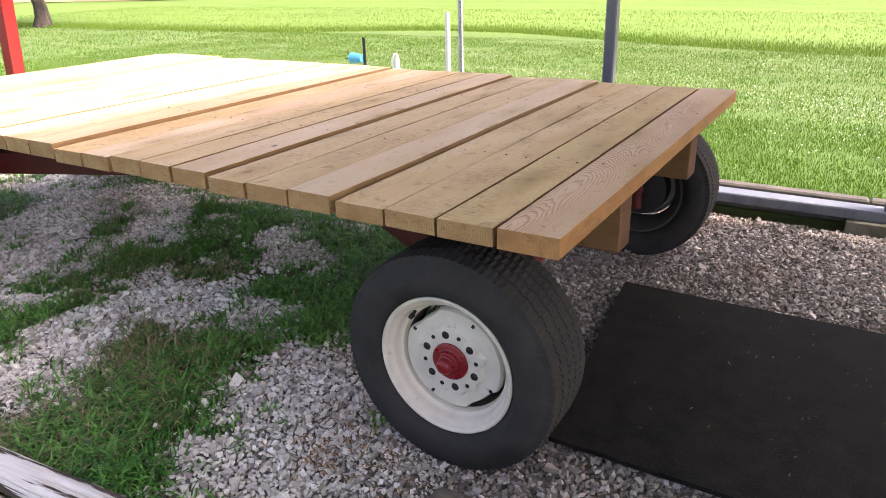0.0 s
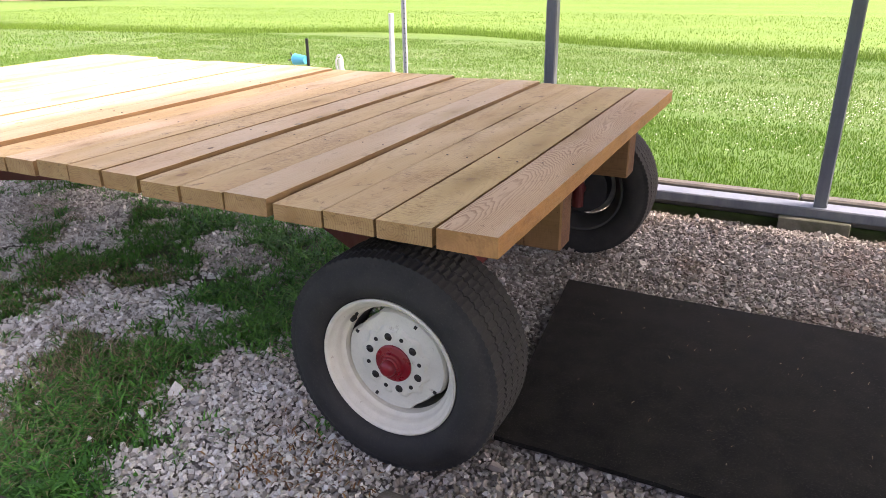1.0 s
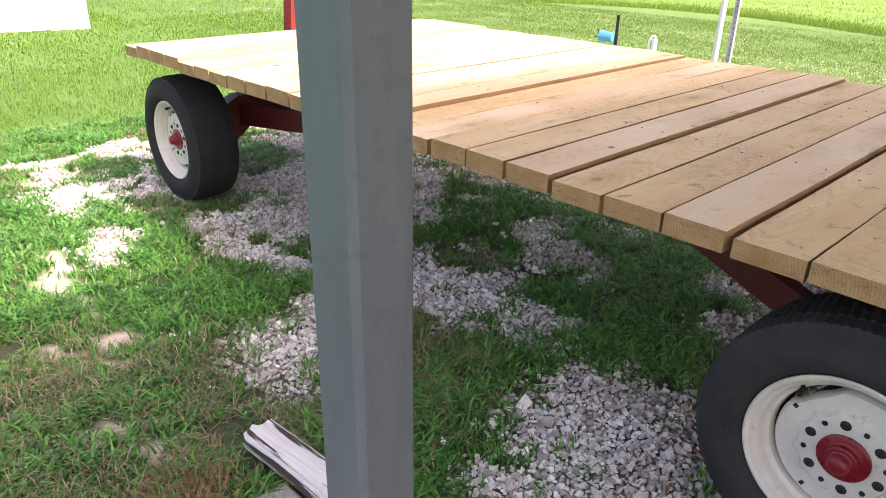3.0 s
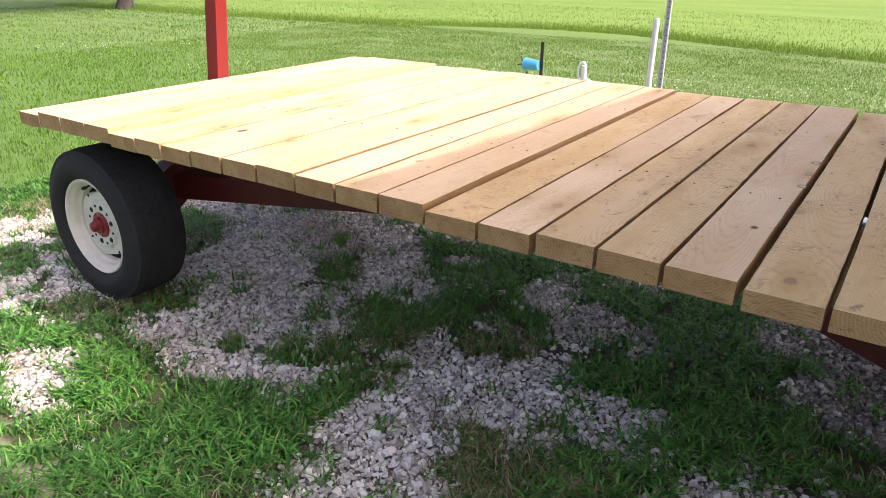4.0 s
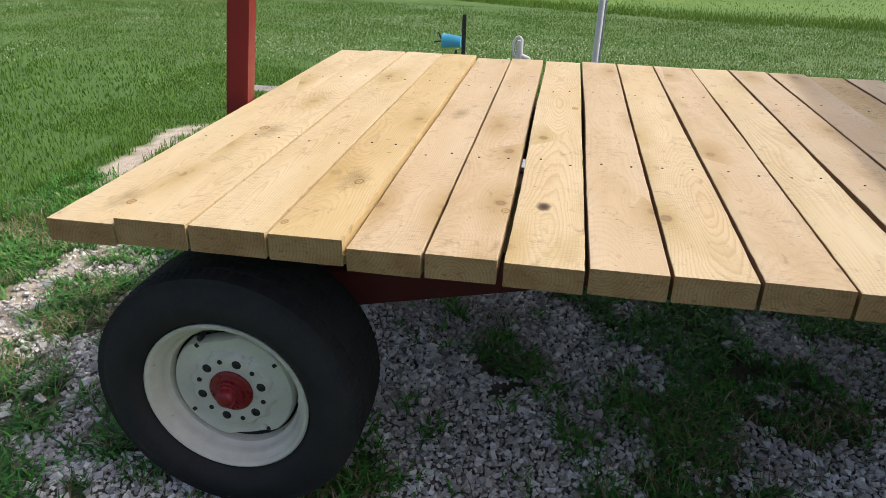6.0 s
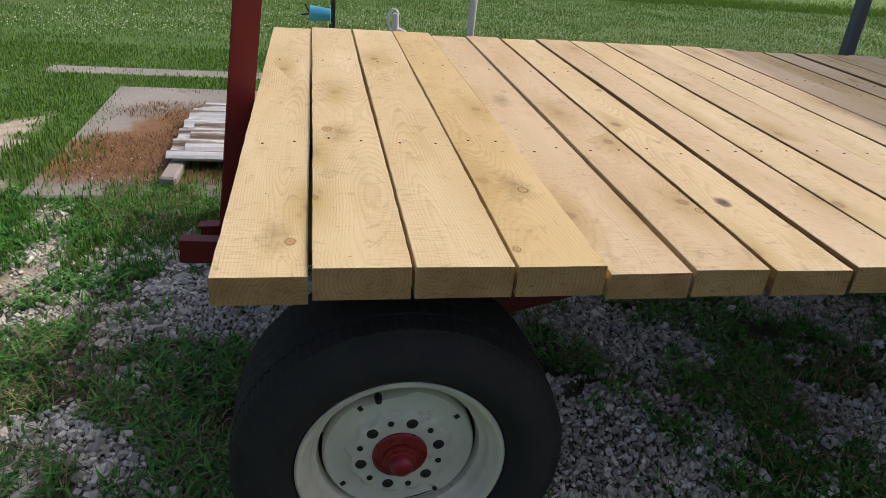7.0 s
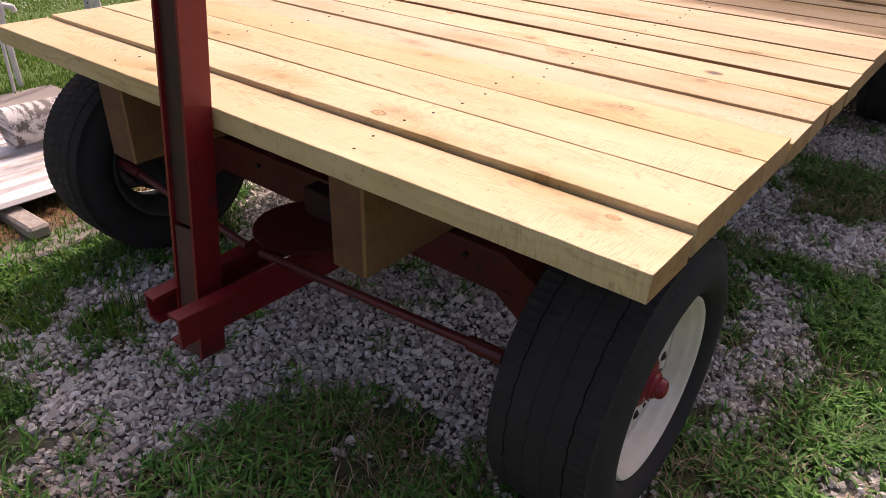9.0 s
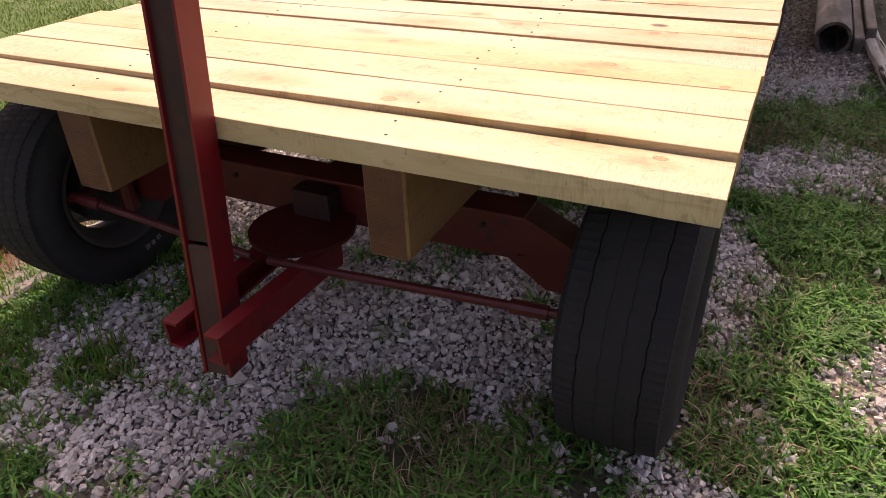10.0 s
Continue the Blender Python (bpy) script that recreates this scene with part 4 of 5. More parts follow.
def axle(parent, x, towards):
    """A bent axle beam with stub ends at x."""
    pts_top = [(0.30, 0.47), (0.37, 0.515), (0.50, 0.582), (1.94, 0.582), (2.07, 0.515), (2.14, 0.47)]
    pts_low = [(2.14, 0.30), (1.98, 0.30), (1.86, 0.385), (0.58, 0.385), (0.46, 0.30), (0.30, 0.30)]
    bm = bmesh.new()
    ring = pts_top + pts_low
    a = [bm.verts.new((x - 0.006 - 0.05 * towards, y, z)) for y, z in ring]
    b = [bm.verts.new((x + 0.006 - 0.05 * towards, y, z)) for y, z in ring]
    bm.faces.new(a)
    bm.faces.new(b[::-1])
    for i in range(len(ring)):
        j = (i + 1) % len(ring)
        bm.faces.new((a[i], b[i], b[j], a[j]))
    bmesh.ops.recalc_face_normals(bm, faces=bm.faces)
    ax = part("axle", bm, M_RED, parent, "dark red steel axle beam")
    bm = bmesh.new()
    box(bm, x - 0.05, x + 0.06, 0.50, 1.94, 0.574, 0.584, bevel=0.002)
    for y0, z0, y1, z1 in ((0.50, 0.578, 0.34, 0.498), (1.94, 0.578, 2.10, 0.498)):
        bar(bm, (x + 0.005, y0, z0), (x + 0.005, y1, z1), 0.11, 0.010)
    part("axle_flange", bm, M_RED, ax)
    for y, s in ((0.33, -1), (2.11, 1)):
        bm = rod(bmesh.new(), (x, y, 0.27), (x, y, 0.50), 0.032, n=14)
        part("kingpin", bm, M_RED, ax)
        bm = rod(bmesh.new(), (x, y, 0.357), (x, y + s * 0.1, 0.357), 0.028, n=14)
        part("spindle", bm, M_RED, ax)
    for y in (0.62, 0.95, 1.49, 1.82):
        part("bolt_head", rod(bmesh.new(), (x - 0.062, y, 0.54), (x - 0.05, y, 0.54), 0.009, n=6), M_DARK, ax)
    return ax


def wagon():
    w = thing("hay_wagon", "red hay wagon with new sawn plank deck, parked on gravel", "wagon")
    # two lengthwise beams under the deck
    for y0, y1 in ((0.675, 0.788), (1.68, 1.81)):
        bm = boxed(-(y1 - y0) / 2, (y1 - y0) / 2, 0, L - 0.05, -0.245, 0, bevel=0.006)
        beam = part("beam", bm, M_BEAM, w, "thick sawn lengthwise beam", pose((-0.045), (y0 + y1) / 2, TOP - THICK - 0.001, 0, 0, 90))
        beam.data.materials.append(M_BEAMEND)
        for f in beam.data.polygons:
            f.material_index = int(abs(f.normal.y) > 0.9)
    ax = axle(w, -4.31, -1)
    axle(w, -0.40, 1)
    # reach pole and hounds
    part("reach_pole", boxed(-4.25, -0.45, 1.17, 1.27, 0.43, 0.53, bevel=0.006), M_RED, w, "long red square reach pole")
    for y, s in ((0.50, 1), (1.94, -1)):
        bm = channel(bmesh.new(), (-4.26, y, 0.46), (-2.45, 1.22 - s * 0.07, 0.50), 0.05, 0.13, 0.01, -s)
        part("hound", bm, M_RED, w, "slanting red steel hound brace")
        bm = channel(bmesh.new(), (-0.46, y, 0.40), (-1.75, 1.22 - s * 0.07, 0.52), 0.05, 0.12, 0.01, s)
        part("hound", bm, M_RED, w)
    # steering: two tie rods meet at the tongue plate
    bm = rod(bmesh.new(), (-4.52, 0.30, 0.42), (-4.60, 1.20, 0.42), 0.013)
    rod(bm, (-4.528, 0.37, 0.42), (-4.535, 0.47, 0.42), 0.020)
    part("tie_rod", bm, M_RED, w, "red round steering tie rod")
    bm = rod(bmesh.new(), (-4.60, 1.26, 0.42), (-4.52, 2.12, 0.42), 0.013)
    rod(bm, (-4.535, 1.96, 0.42), (-4.528, 2.06, 0.42), 0.020)
    part("tie_rod", bm, M_RED, w)
    for y in (0.30, 2.14):
        part("steering_arm", bar(bmesh.new(), (-4.32, y, 0.40), (-4.53, y + (0.02 if y < 1 else -0.02), 0.405), 0.05, 0.016), M_RED, w)
    bm = bmesh.new()
    bmesh.ops.create_cone(bm, cap_ends=True, segments=28, radius1=0.17, radius2=0.17, depth=0.014, matrix=pose(-4.40, 1.22, 0.420))
    box(bm, -4.36, -4.26, 1.14, 1.34, 0.393, 0.407)
    part("steering_plate", bm, M_RED, w, "round red steering plate")
    box_bm = boxed(-4.35, -4.28, 1.15, 1.29, 0.428, 0.52, bevel=0.004)
    part("tongue_pivot_block", box_bm, M_SHADED_RED, w)
    # drawbar: two channels that hold the raised tongue
    for y, f, x0, z in ((1.085, -1, -4.955, 0.382), (1.308, 1, -4.918, 0.348)):
        bm = channel(bmesh.new(), (x0, y, z), (-4.40, y, 0.365), 0.045, 0.085, 0.009, f)
        part("drawbar", bm, M_REDPOST, w, "red steel drawbar channel")
    # tongue folded upright: a channel with its open side outwards, leaning on the deck
    t = new("tongue")
    t.parent = w
    t.matrix_basis = pose(-4.864, 1.222, 0.185, 0.1, 6.5, 7)
    H = 2.38
    bm = bmesh.new()
    outline = [(0.0, -0.045), (0.085, -0.045), (0.085, 0.045), (0.0, 0.045), (0.0, 0.036), (0.076, 0.036), (0.076, -0.036), (0.0, -0.036)]
    e0, e1 = [[bm.verts.new((u, v, z)) for u, v in outline] for z in (0.0, H)]
    bm.faces.new(e0)
    bm.faces.new(e1[::-1])
    for i in range(8):
        bm.faces.new((e0[i], e0[(i + 1) % 8], e1[(i + 1) % 8], e1[i]))
    bmesh.ops.recalc_face_normals(bm, faces=bm.faces)
    part("tongue_channel", bm, M_REDPOST, t, "upright red steel channel")
    part("tongue_plate", boxed(0.006, 0.016, -0.0355, 0.0355, 0.0, 0.40, bevel=0.002), M_BROWN, t, "brown stiffening plate")
    # added fill: its dark colour stands for the shadow inside the channel
    part("tongue_lining", boxed(0.012, 0.0758, -0.0355, 0.0355, 0.41, H - 0.01), M_SHADED_RED, t, "added dark fill for the channel's shaded inside")
    for s, x, in ((-1, -0.40), (-1, -4.308), (1, -0.40), (1, -4.308)):
        wheel(w, x, 0.176 if s < 0 else 2.264, s)
    # deck: rough planks of uneven width and thickness, with nails
    pick = random.Random(4)
    nail = mesh_of(lathe(bmesh.new(), [(0.0, 0.0014), (0.0034, 0.0010), (0.0042, 0.0), (0.0042, -0.002)], 8), "nail", M_DARK)
    for i, (right, left, rise, wood) in enumerate(PLANKS):
        x, rise = -(right + left) / 2000, rise / 1000
        ends = pick.uniform(-0.004, 0.004)
        far = pick.uniform(-0.012, 0.02)
        if i == 0:
            me = plank_mesh((left - right) / 1000 - 0.002, 2.44 + far - ends, "plank", M_FIR, 40, M_FIRSIDE, M_FIRSIDE)
        else:
            # sides carry painted gap shade up to plank 18, plain wood after that
            me = plank_mesh((left - right) / 1000 - (0.005 if i < 12 else 0.002), 2.44 + far - ends, "plank", wood, i, wood if i > 18 else M_EDGE, None, THICK + rise / 2)
        p = new("plank", me)
        p.parent = w
        p.matrix_basis = pose(x, ends, TOP + rise, math.degrees(-0.3 * rise / 2.44), pick.uniform(-0.25, 0.25), pick.uniform(-0.05, 0.05))
        if i == 0:
            tagged(p, "reddish fir end plank with bold wavy grain")
        for y in (0.735, 1.735):
            for sx in (-0.04, 0.045):
                nl = new("nail", nail)
                nl.parent = p
                nl.matrix_basis = pose(sx + pick.uniform(-0.012, 0.012), y + pick.uniform(-0.02, 0.03) - ends, 0.0005, 90, 0, 0)
        for kx, ky, kr, kind_ in KNOTS:
            if abs(kx - x) < W / 2:
                knot(p, kx - x, ky - ends, kr, kind_)
    return w


# planks from the tail end on: distance of both edges from the tail and rise of the face, in millimetres, and the wood
PLANKS = [(0, 184, -5, M_FIR), (194, 378, -9, M_OLIVE), (385, 565, -12, M_TAN), (568, 753, -15, M_TAN), (767, 944, -1, M_ROSY),
          (949, 1136, -6, M_TAN), (1145, 1322, -10, M_TAN), (1336, 1512, 2, M_ROSY), (1519, 1688, 4, M_TAN), (1695, 1870, 4, M_TAN),
          (1884, 2055, -4, M_ROSY), (2062, 2246, -8, M_TAN), (2253, 2428, 10, M_ROSY), (2436, 2614, 8, M_ROSY), (2626, 2805, 6, M_PALE),
          (2812, 2998, 11, M_ROSY), (3006, 3185, 7, M_PALE), (3192, 3366, 7, M_ROSY), (3374, 3555, 0, M_PALE), (3569, 3736, 3, M_ROSY),
          (3744, 3922, -3, M_ROSY), (3930, 4114, 14, M_GOLD), (4120, 4315, 15, M_PALE), (4321, 4508, 16, M_PALE), (4514, 4693, -2, M_PALE)]
# knots and paint smears: x, y, radius, sort
KNOTS = [(-3.480, 0.352, 0.016, "hole"), (-4.551, 0.145, 0.012, "knot"), (-4.098, 0.075, 0.010, "knot"), (-4.465, 0.83, 0.017, "knot"),
         (-4.0, 0.39, 0.014, "knot"), (-3.577, 0.293, 0.012, "knot"), (-2.553, 0.39, 0.013, "knot"), (-3.40, 1.45, 0.014, "knot"), (-1.387, 0.402, 0.008, "hole"),
         (-1.345, 0.90, 0.016, "smear"), (-1.350, 1.06, 0.012, "smear"), (-1.352, 1.24, 0.018, "smear"), (-0.75, 1.3, 0.012, "knot"), (-1.7, 0.7, 0.011, "knot"), (-0.33, 1.9, 0.013, "knot"),
         (-4.43, 0.80, 0.055, "halo"), (-4.02, 0.42, 0.05, "halo"), (-4.58, 0.17, 0.045, "halo"), (-3.84, 1.25, 0.045, "halo")]


def knot(parent, x, y, r, sort):
    bm = bmesh.new()
    n = 16
    r *= 1.5 if sort == "hole" else 1.1
    ring = [bm.verts.new((r * (1 + 0.25 * noise.noise((math.cos(i * 0.39) * 2, math.sin(i * 0.39) * 2, x * 9))) * math.cos(6.2832 * i / n), (2.4 if sort == "halo" else 1.5) * r * (1 + 0.3 * noise.noise((i * 0.7, y, 3))) * math.sin(6.2832 * i / n), 0.0007)) for i in range(n)]
    bm.faces.new(ring)
    nm, mt = {"hole": ("knot_hole", M_HOLE), "knot": ("knot", M_KNOT), "halo": ("wood_stain", M_HALO), "smear": ("paint_smear", M_SMEAR)}[sort]
    part(nm, bm, mt, parent, {"hole": "dark open knot hole", "knot": "", "halo": "", "smear": "faint blue paint smear"}[sort], pose(x, y, 0))


wagon()


# ---- shelter: posts, sill rail, roof ----
def post(name, x, y, w, z1, turn=0.0, lean=(0, 0), label=""):
    t = thing(name, label or "slate grey square steel shelter post", "post", pose(x, y, GZ), group="shelter posts")
    bm = boxed(-w / 2, w / 2, -w / 2, w / 2, 0.0, z1, bevel=0.008)
    for v in bm.verts:
        v.co.x += lean[0] * v.co.z
        v.co.y += lean[1] * v.co.z
    part("post_tube", bm, M_GREY, t, "", pose(0, 0, 0, 0, 0, turn), smooth=35)
    part("base_plate", boxed(-w / 2 - 0.03, w / 2 + 0.03, -w / 2 - 0.03, w / 2 + 0.03, 0.0, 0.012, bevel=0.002), M_GREY, t, "", pose(0, 0, 0.001, 0, 0, turn))
    return t


post("steel_post", -0.627, -1.230, 0.082, 2.75, 0)
for x in (-0.945, 0.84, 2.7, 4.5):
    post("steel_post", x, 3.165, 0.075, 2.38)
post("steel_post", 4.5, -1.225, 0.078, 2.75)

rail = thing("sill_rail", "long grey steel sill rail along the gravel edge", "rail", group="")
part("rail_web", boxed(-1.3, 5.2, 3.095, 3.235, 0.052, 0.112, bevel=0.004), M_GREY, rail, "dark grey steel face")
# thin top plate in a lighter grey than the rail face
part("rail_top", boxed(-1.3, 5.2, 3.100, 3.230, 0.1125, 0.116, bevel=0.001), M_RAILTOP, rail, "paler grey steel top")
for x in (0.62, 3.0, -1.1):
    b = tagged(new("concrete_block", mesh_of(boxed(x, x + 0.40, 3.05, 3.24, GZ - 0.02, 0.051, bevel=0.006), "concrete_block", M_BLOCK)), "grey concrete block under the steel rail", "block", "rail blocks")
for x0, x1 in ((-1.6, 0.72), (0.726, 3.3), (3.306, 5.4)):
    bm = boxed(-0.045, 0.045, x0, x1, 0.0, 0.165, bevel=0.012)
    for v in bm.verts:
        v.co.x += 0.006 * noise.noise((v.co.y * 3, 0, 1))
    tagged(new("sill_timber", mesh_of(bm, "sill_timber", M_SILL)), "weathered grey timber along the lawn edge", "timber", "sill timbers").matrix_basis = pose(0, 3.30, GZ, 0, 0, -90)

roof = thing("shelter_roof", "sloping corrugated metal roof on steel posts", "roof", kind="structure")
bm = bmesh.new()
n = 120
for row, (y, z) in enumerate(((-1.9, 2.86), (3.55, 2.35))):
    xe = -0.564 if row == 0 else -0.412
    for i in range(n + 1):
        x = xe + (6.5 - xe) * i / n
        bm.verts.new((x, y, z + 0.012 * math.sin(i * 1.6)))
bm.verts.ensure_lookup_table()
for i in range(n):
    bm.faces.new((bm.verts[i], bm.verts[i + 1], bm.verts[n + 2 + i], bm.verts[n + 1 + i]))
r = bmesh.ops.extrude_face_region(bm, geom=bm.faces[:])
bmesh.ops.translate(bm, vec=(0, 0, 0.006), verts=[v for v in r["geom"] if isinstance(v, bmesh.types.BMVert)])
part("roof_sheet", bm, M_ROOF, roof)
bm = bmesh.new()
for y, z, xe in ((-1.9, 2.86, -1.284), (3.55, 2.35, -1.128)):
    for i in range(15):
        bm.verts.new((xe + 0.716 * i / 14, y, z + 0.012 * math.sin(i * 1.6)))
bm.verts.ensure_lookup_table()
for i in range(14):
    bm.faces.new((bm.verts[i], bm.verts[i + 1], bm.verts[16 + i], bm.verts[15 + i]))
r = bmesh.ops.extrude_face_region(bm, geom=bm.faces[:])
bmesh.ops.translate(bm, vec=(0, 0, 0.003), verts=[v for v in r["geom"] if isinstance(v, bmesh.types.BMVert)])
part("roof_light_panel", bm, M_PANEL, roof, "clear corrugated edge panel")
for y, z in ((-1.225, 2.765), (3.165, 2.355)):
    part("roof_beam", boxed(-0.9 if y > 0 else -0.66, 5.6, y - 0.04, y + 0.04, z - 0.06, z + 0.02), M_GREY, roof)


# black rubber mat
bm = bmesh.new()
bmesh.ops.create_grid(bm, x_segments=60, y_segments=44, size=0.5, matrix=Matrix.Diagonal((1.83, 1.36, 1, 1)))
for v in bm.verts:
    v.co.z = 0.004 * noise.noise((v.co.x * 2.5, v.co.y * 2.5, 3)) + 0.003 * noise.noise((v.co.x * 9, v.co.y * 9, 5))
r = bmesh.ops.extrude_face_region(bm, geom=bm.faces[:])
bmesh.ops.translate(bm, vec=(0, 0, 0.018), verts=[v for v in r["geom"] if isinstance(v, bmesh.types.BMVert)])
bmesh.ops.recalc_face_normals(bm, faces=bm.faces)
m_ = new("rubber_mat", mesh_of(bm, "rubber_mat", M_MAT, 40))
m_.matrix_basis = pose(0.70, 0.985, 0.0, 0, 0, 0)
for v in m_.data.vertices:
    v.co.x += -0.16 * (v.co.y / 1.36 + 0.0)
tagged(m_, "flat black rubber stall mat lying on gravel", "mat")

# landscape timber and concrete slab at the near edge
bm = bmesh.new()
bmesh.ops.create_grid(bm, x_segments=22, y_segments=130, size=0.5, matrix=Matrix.Diagonal((0.24, 2.5, 1, 1)))
for v in bm.verts:
    u = v.co.x / 0.12
    a = u * 1.75
    q = (abs(math.sin(a)) ** 7 + abs(math.cos(a)) ** 7) ** (-1 / 7)
    ln_ = v.co.y
    crack = max(0.0, noise.noise((ln_ * 0.9, u * 9.0, 4.0)) - 0.12) * 0.05
    v.co = Vector((0.06 * q * math.sin(a), ln_, 0.052 + 0.046 * q * math.cos(a) - crack))
    v.co.x += 0.008 * noise.noise((ln_ * 4, u, 0))
    v.co.z += 0.006 * noise.noise((ln_ * 3, u * 2, 2)) + 0.004 * noise.noise((ln_ * 2.0, u * 14, 9))
    v.co.y += 0.04 * noise.noise((u * 4, 0, 7)) if abs(ln_) > 1.24 else 0
ends = bmesh.ops.holes_fill(bm, edges=[e for e in bm.edges if e.is_boundary])
tim = tagged(new("landscape_timber", mesh_of(bm, "landscape_timber", M_TIMBER, 60)), "split grey weathered landscape timber on the ground", "timber")
tim.matrix_basis = pose(-0.62, -0.664, GZ - 0.01, 0, 0, 275)
tagged(new("concrete_slab", mesh_of(boxed(-1.66, 2.5, -2.5, -0.80, -0.12, GZ + 0.012, bevel=0.01), "concrete_slab", M_CONCRETE)), "worn concrete slab beside the timber", "slab", kind="structure")

# ---- behind the wagon: pad, stacked sheets, logs ----
tagged(new("concrete_pad", mesh_of(boxed(-6.0, -3.7, 2.46, 4.64, -0.1, GZ + 0.022, bevel=0.01), "concrete_pad", M_PAD)), "old concrete pad covered with needles and soil", "pad", kind="structure")

bm = boxed(-6.7, -4.0, 5.08, 5.32, -0.1, GZ + 0.004, bevel=0.012)
tagged(new("concrete_strip", mesh_of(bm, "concrete_strip", M_PAD)), "narrow old concrete strip sunk in lawn", "strip", kind="structure").matrix_basis = pose(0, 0, 0, 0, 0, 0)


def corrugated(length, width, name, seed, material=M_SHEET):
    bm = bmesh.new()
    n = 64
    for s in (0, 1):
        for i in range(n + 1):
            y = width * i / n
            ph = (y * 5.0) % 1.0
            z = 0.026 * (1 if 0.12 < ph < 0.34 else (ph / 0.12 if ph <= 0.12 else max(0, 1 - (ph - 0.34) / 0.12)))
            bm.verts.new((length * s, y, z))
    bm.verts.ensure_lookup_table()
    for i in range(n):
        bm.faces.new((bm.verts[i], bm.verts[n + 1 + i], bm.verts[n + 2 + i], bm.verts[i + 1]))
    r = bmesh.ops.extrude_face_region(bm, geom=bm.faces[:])
    bmesh.ops.translate(bm, vec=(0, 0, -0.002), verts=[v for v in r["geom"] if isinstance(v, bmesh.types.BMVert)])
    return mesh_of(bm, name, material)


sheet_me = corrugated(1.9, 1.0, "roofing_sheet", 1)
for i, (x, y, a) in enumerate(((-5.30, 2.83, 1.0), (-5.28, 2.86, 0.2), (-5.33, 2.80, -0.8), (-5.24, 2.90, 0.6))):
    s = tagged(new("roofing_sheet", sheet_me), "rust-stained white corrugated roofing sheet in a low stack", "sheet", "stacked roofing sheets")
    s.matrix_basis = pose(x, y, 0.056 + 0.013 * i, 0, 0, a)
for i, x in enumerate((-5.27, -4.72, -4.0)):
    bm = boxed(-0.045, 0.045, -0.34, 1.0, 0.0, 0.060, bevel=0.012)
    b = tagged(new("wood_block", mesh_of(bm, "wood_block", M_WEATHER)), "weathered wood block under stacked roofing sheets", "block", "sheet supports")
    b.matrix_basis = pose(x, 2.92, GZ + 0.023, 0, 0, -3 + 5 * i)


def log(name, a, b, r, label, material, hollow=False, n=20):
    a, b = Vector(a), Vector(b)
    bm = bmesh.new()
    ln = (b - a).length
    rows = 14
    prof = [(r * (0.99 + 0.02 * noise.noise((j * 0.7, r * 10, 0))), ln * j / rows) for j in range(rows + 1)]
    if hollow:
        prof = [(r * 0.72, ln * 0.02 + 0.3), (r * 0.78, 0.004), (r * 0.96, 0.0)] + prof[1:]
    else:
        prof = [(0.001, 0.0), (r * 0.93, 0.0)] + prof + [(0.001, ln)]
    lathe(bm, prof, n, wave=lambda i, j: 0.05 * r * noise.noise((3 * math.cos(6.283 * i / n), 3 * math.sin(6.283 * i / n), j * 0.35)) if 0 < j < len(prof) - 1 else 0)
    d = (b - a).normalized()
    m = d.to_track_quat("Y", "Z").to_matrix().to_4x4()
    m.translation = a
    ob = tagged(new(name, mesh_of(bm, name, material, 50)), label, "log")
    ob.matrix_basis = m
    return ob


log("log", (-4.47, 3.36, 0.215), (-2.3, 3.30, 0.215), 0.10, "white peeling log lying on roofing sheets", M_LOG)

# thin marker rods beside the pad
for x, y, h, mt, lb in ((-4.39, 4.62, 0.55, M_BLACKSTEEL, "thin rusty steel rod in the ground"), (-3.94, 4.64, 0.5, M_WHITE, "short white stake in the ground")):
    tagged(new("ground_stake", mesh_of(rod(bmesh.new(), (x, y, GZ - 0.05), (x + 0.02, y, h), 0.012, 0.011, 8), "ground_stake", mt)), lb, "stake")

# ---- things in the lawn behind the deck ----
st = thing("fence_stake", "black steel T-post with blue cup, standing in lawn", "stake", pose(-4.343, 4.87, GZ))
bm = boxed(-0.017, 0.017, -0.003, 0.003, 0, 0.84, bevel=0.001)
box(bm, -0.003, 0.003, 0.0031, 0.026, 0, 0.84)
for i in range(12):
    box(bm, -0.008, 0.008, -0.010, -0.0031, 0.12 + 0.058 * i, 0.135 + 0.058 * i)
part("post_bar", bm, M_BLACKSTEEL, st)
bm = bmesh.new()
n = 24
prof = [(0.046, 0.0), (0.052, 0.04), (0.060, 0.10), (0.064, 0.128), (0.067, 0.13), (0.064, 0.134), (0.058, 0.10), (0.044, 0.006), (0.001, 0.004)]
lathe(bm, [(0.001, 0.0)] + prof, n, wave=lambda i, j: 0.002 * (1 if i % 3 == 0 else 0))
part("cup", bm, M_BLUE, st, "ribbed blue plastic cup lying sideways", pose(-0.02, -0.012, 0.61, 0, 6, 84) @ Matrix.Diagonal((0.95, 1.25, 0.95, 1)), smooth=30)
bm = rod(bmesh.new(), (-0.18, -0.02, 0.60), (-0.225, -0.02, 0.685), 0.007)
rod(bm, (-0.17, -0.02, 0.615), (-0.26, -0.02, 0.60), 0.007)
part("wire_hook", bm, M_BLACKSTEEL, st, "bent black wire hook")

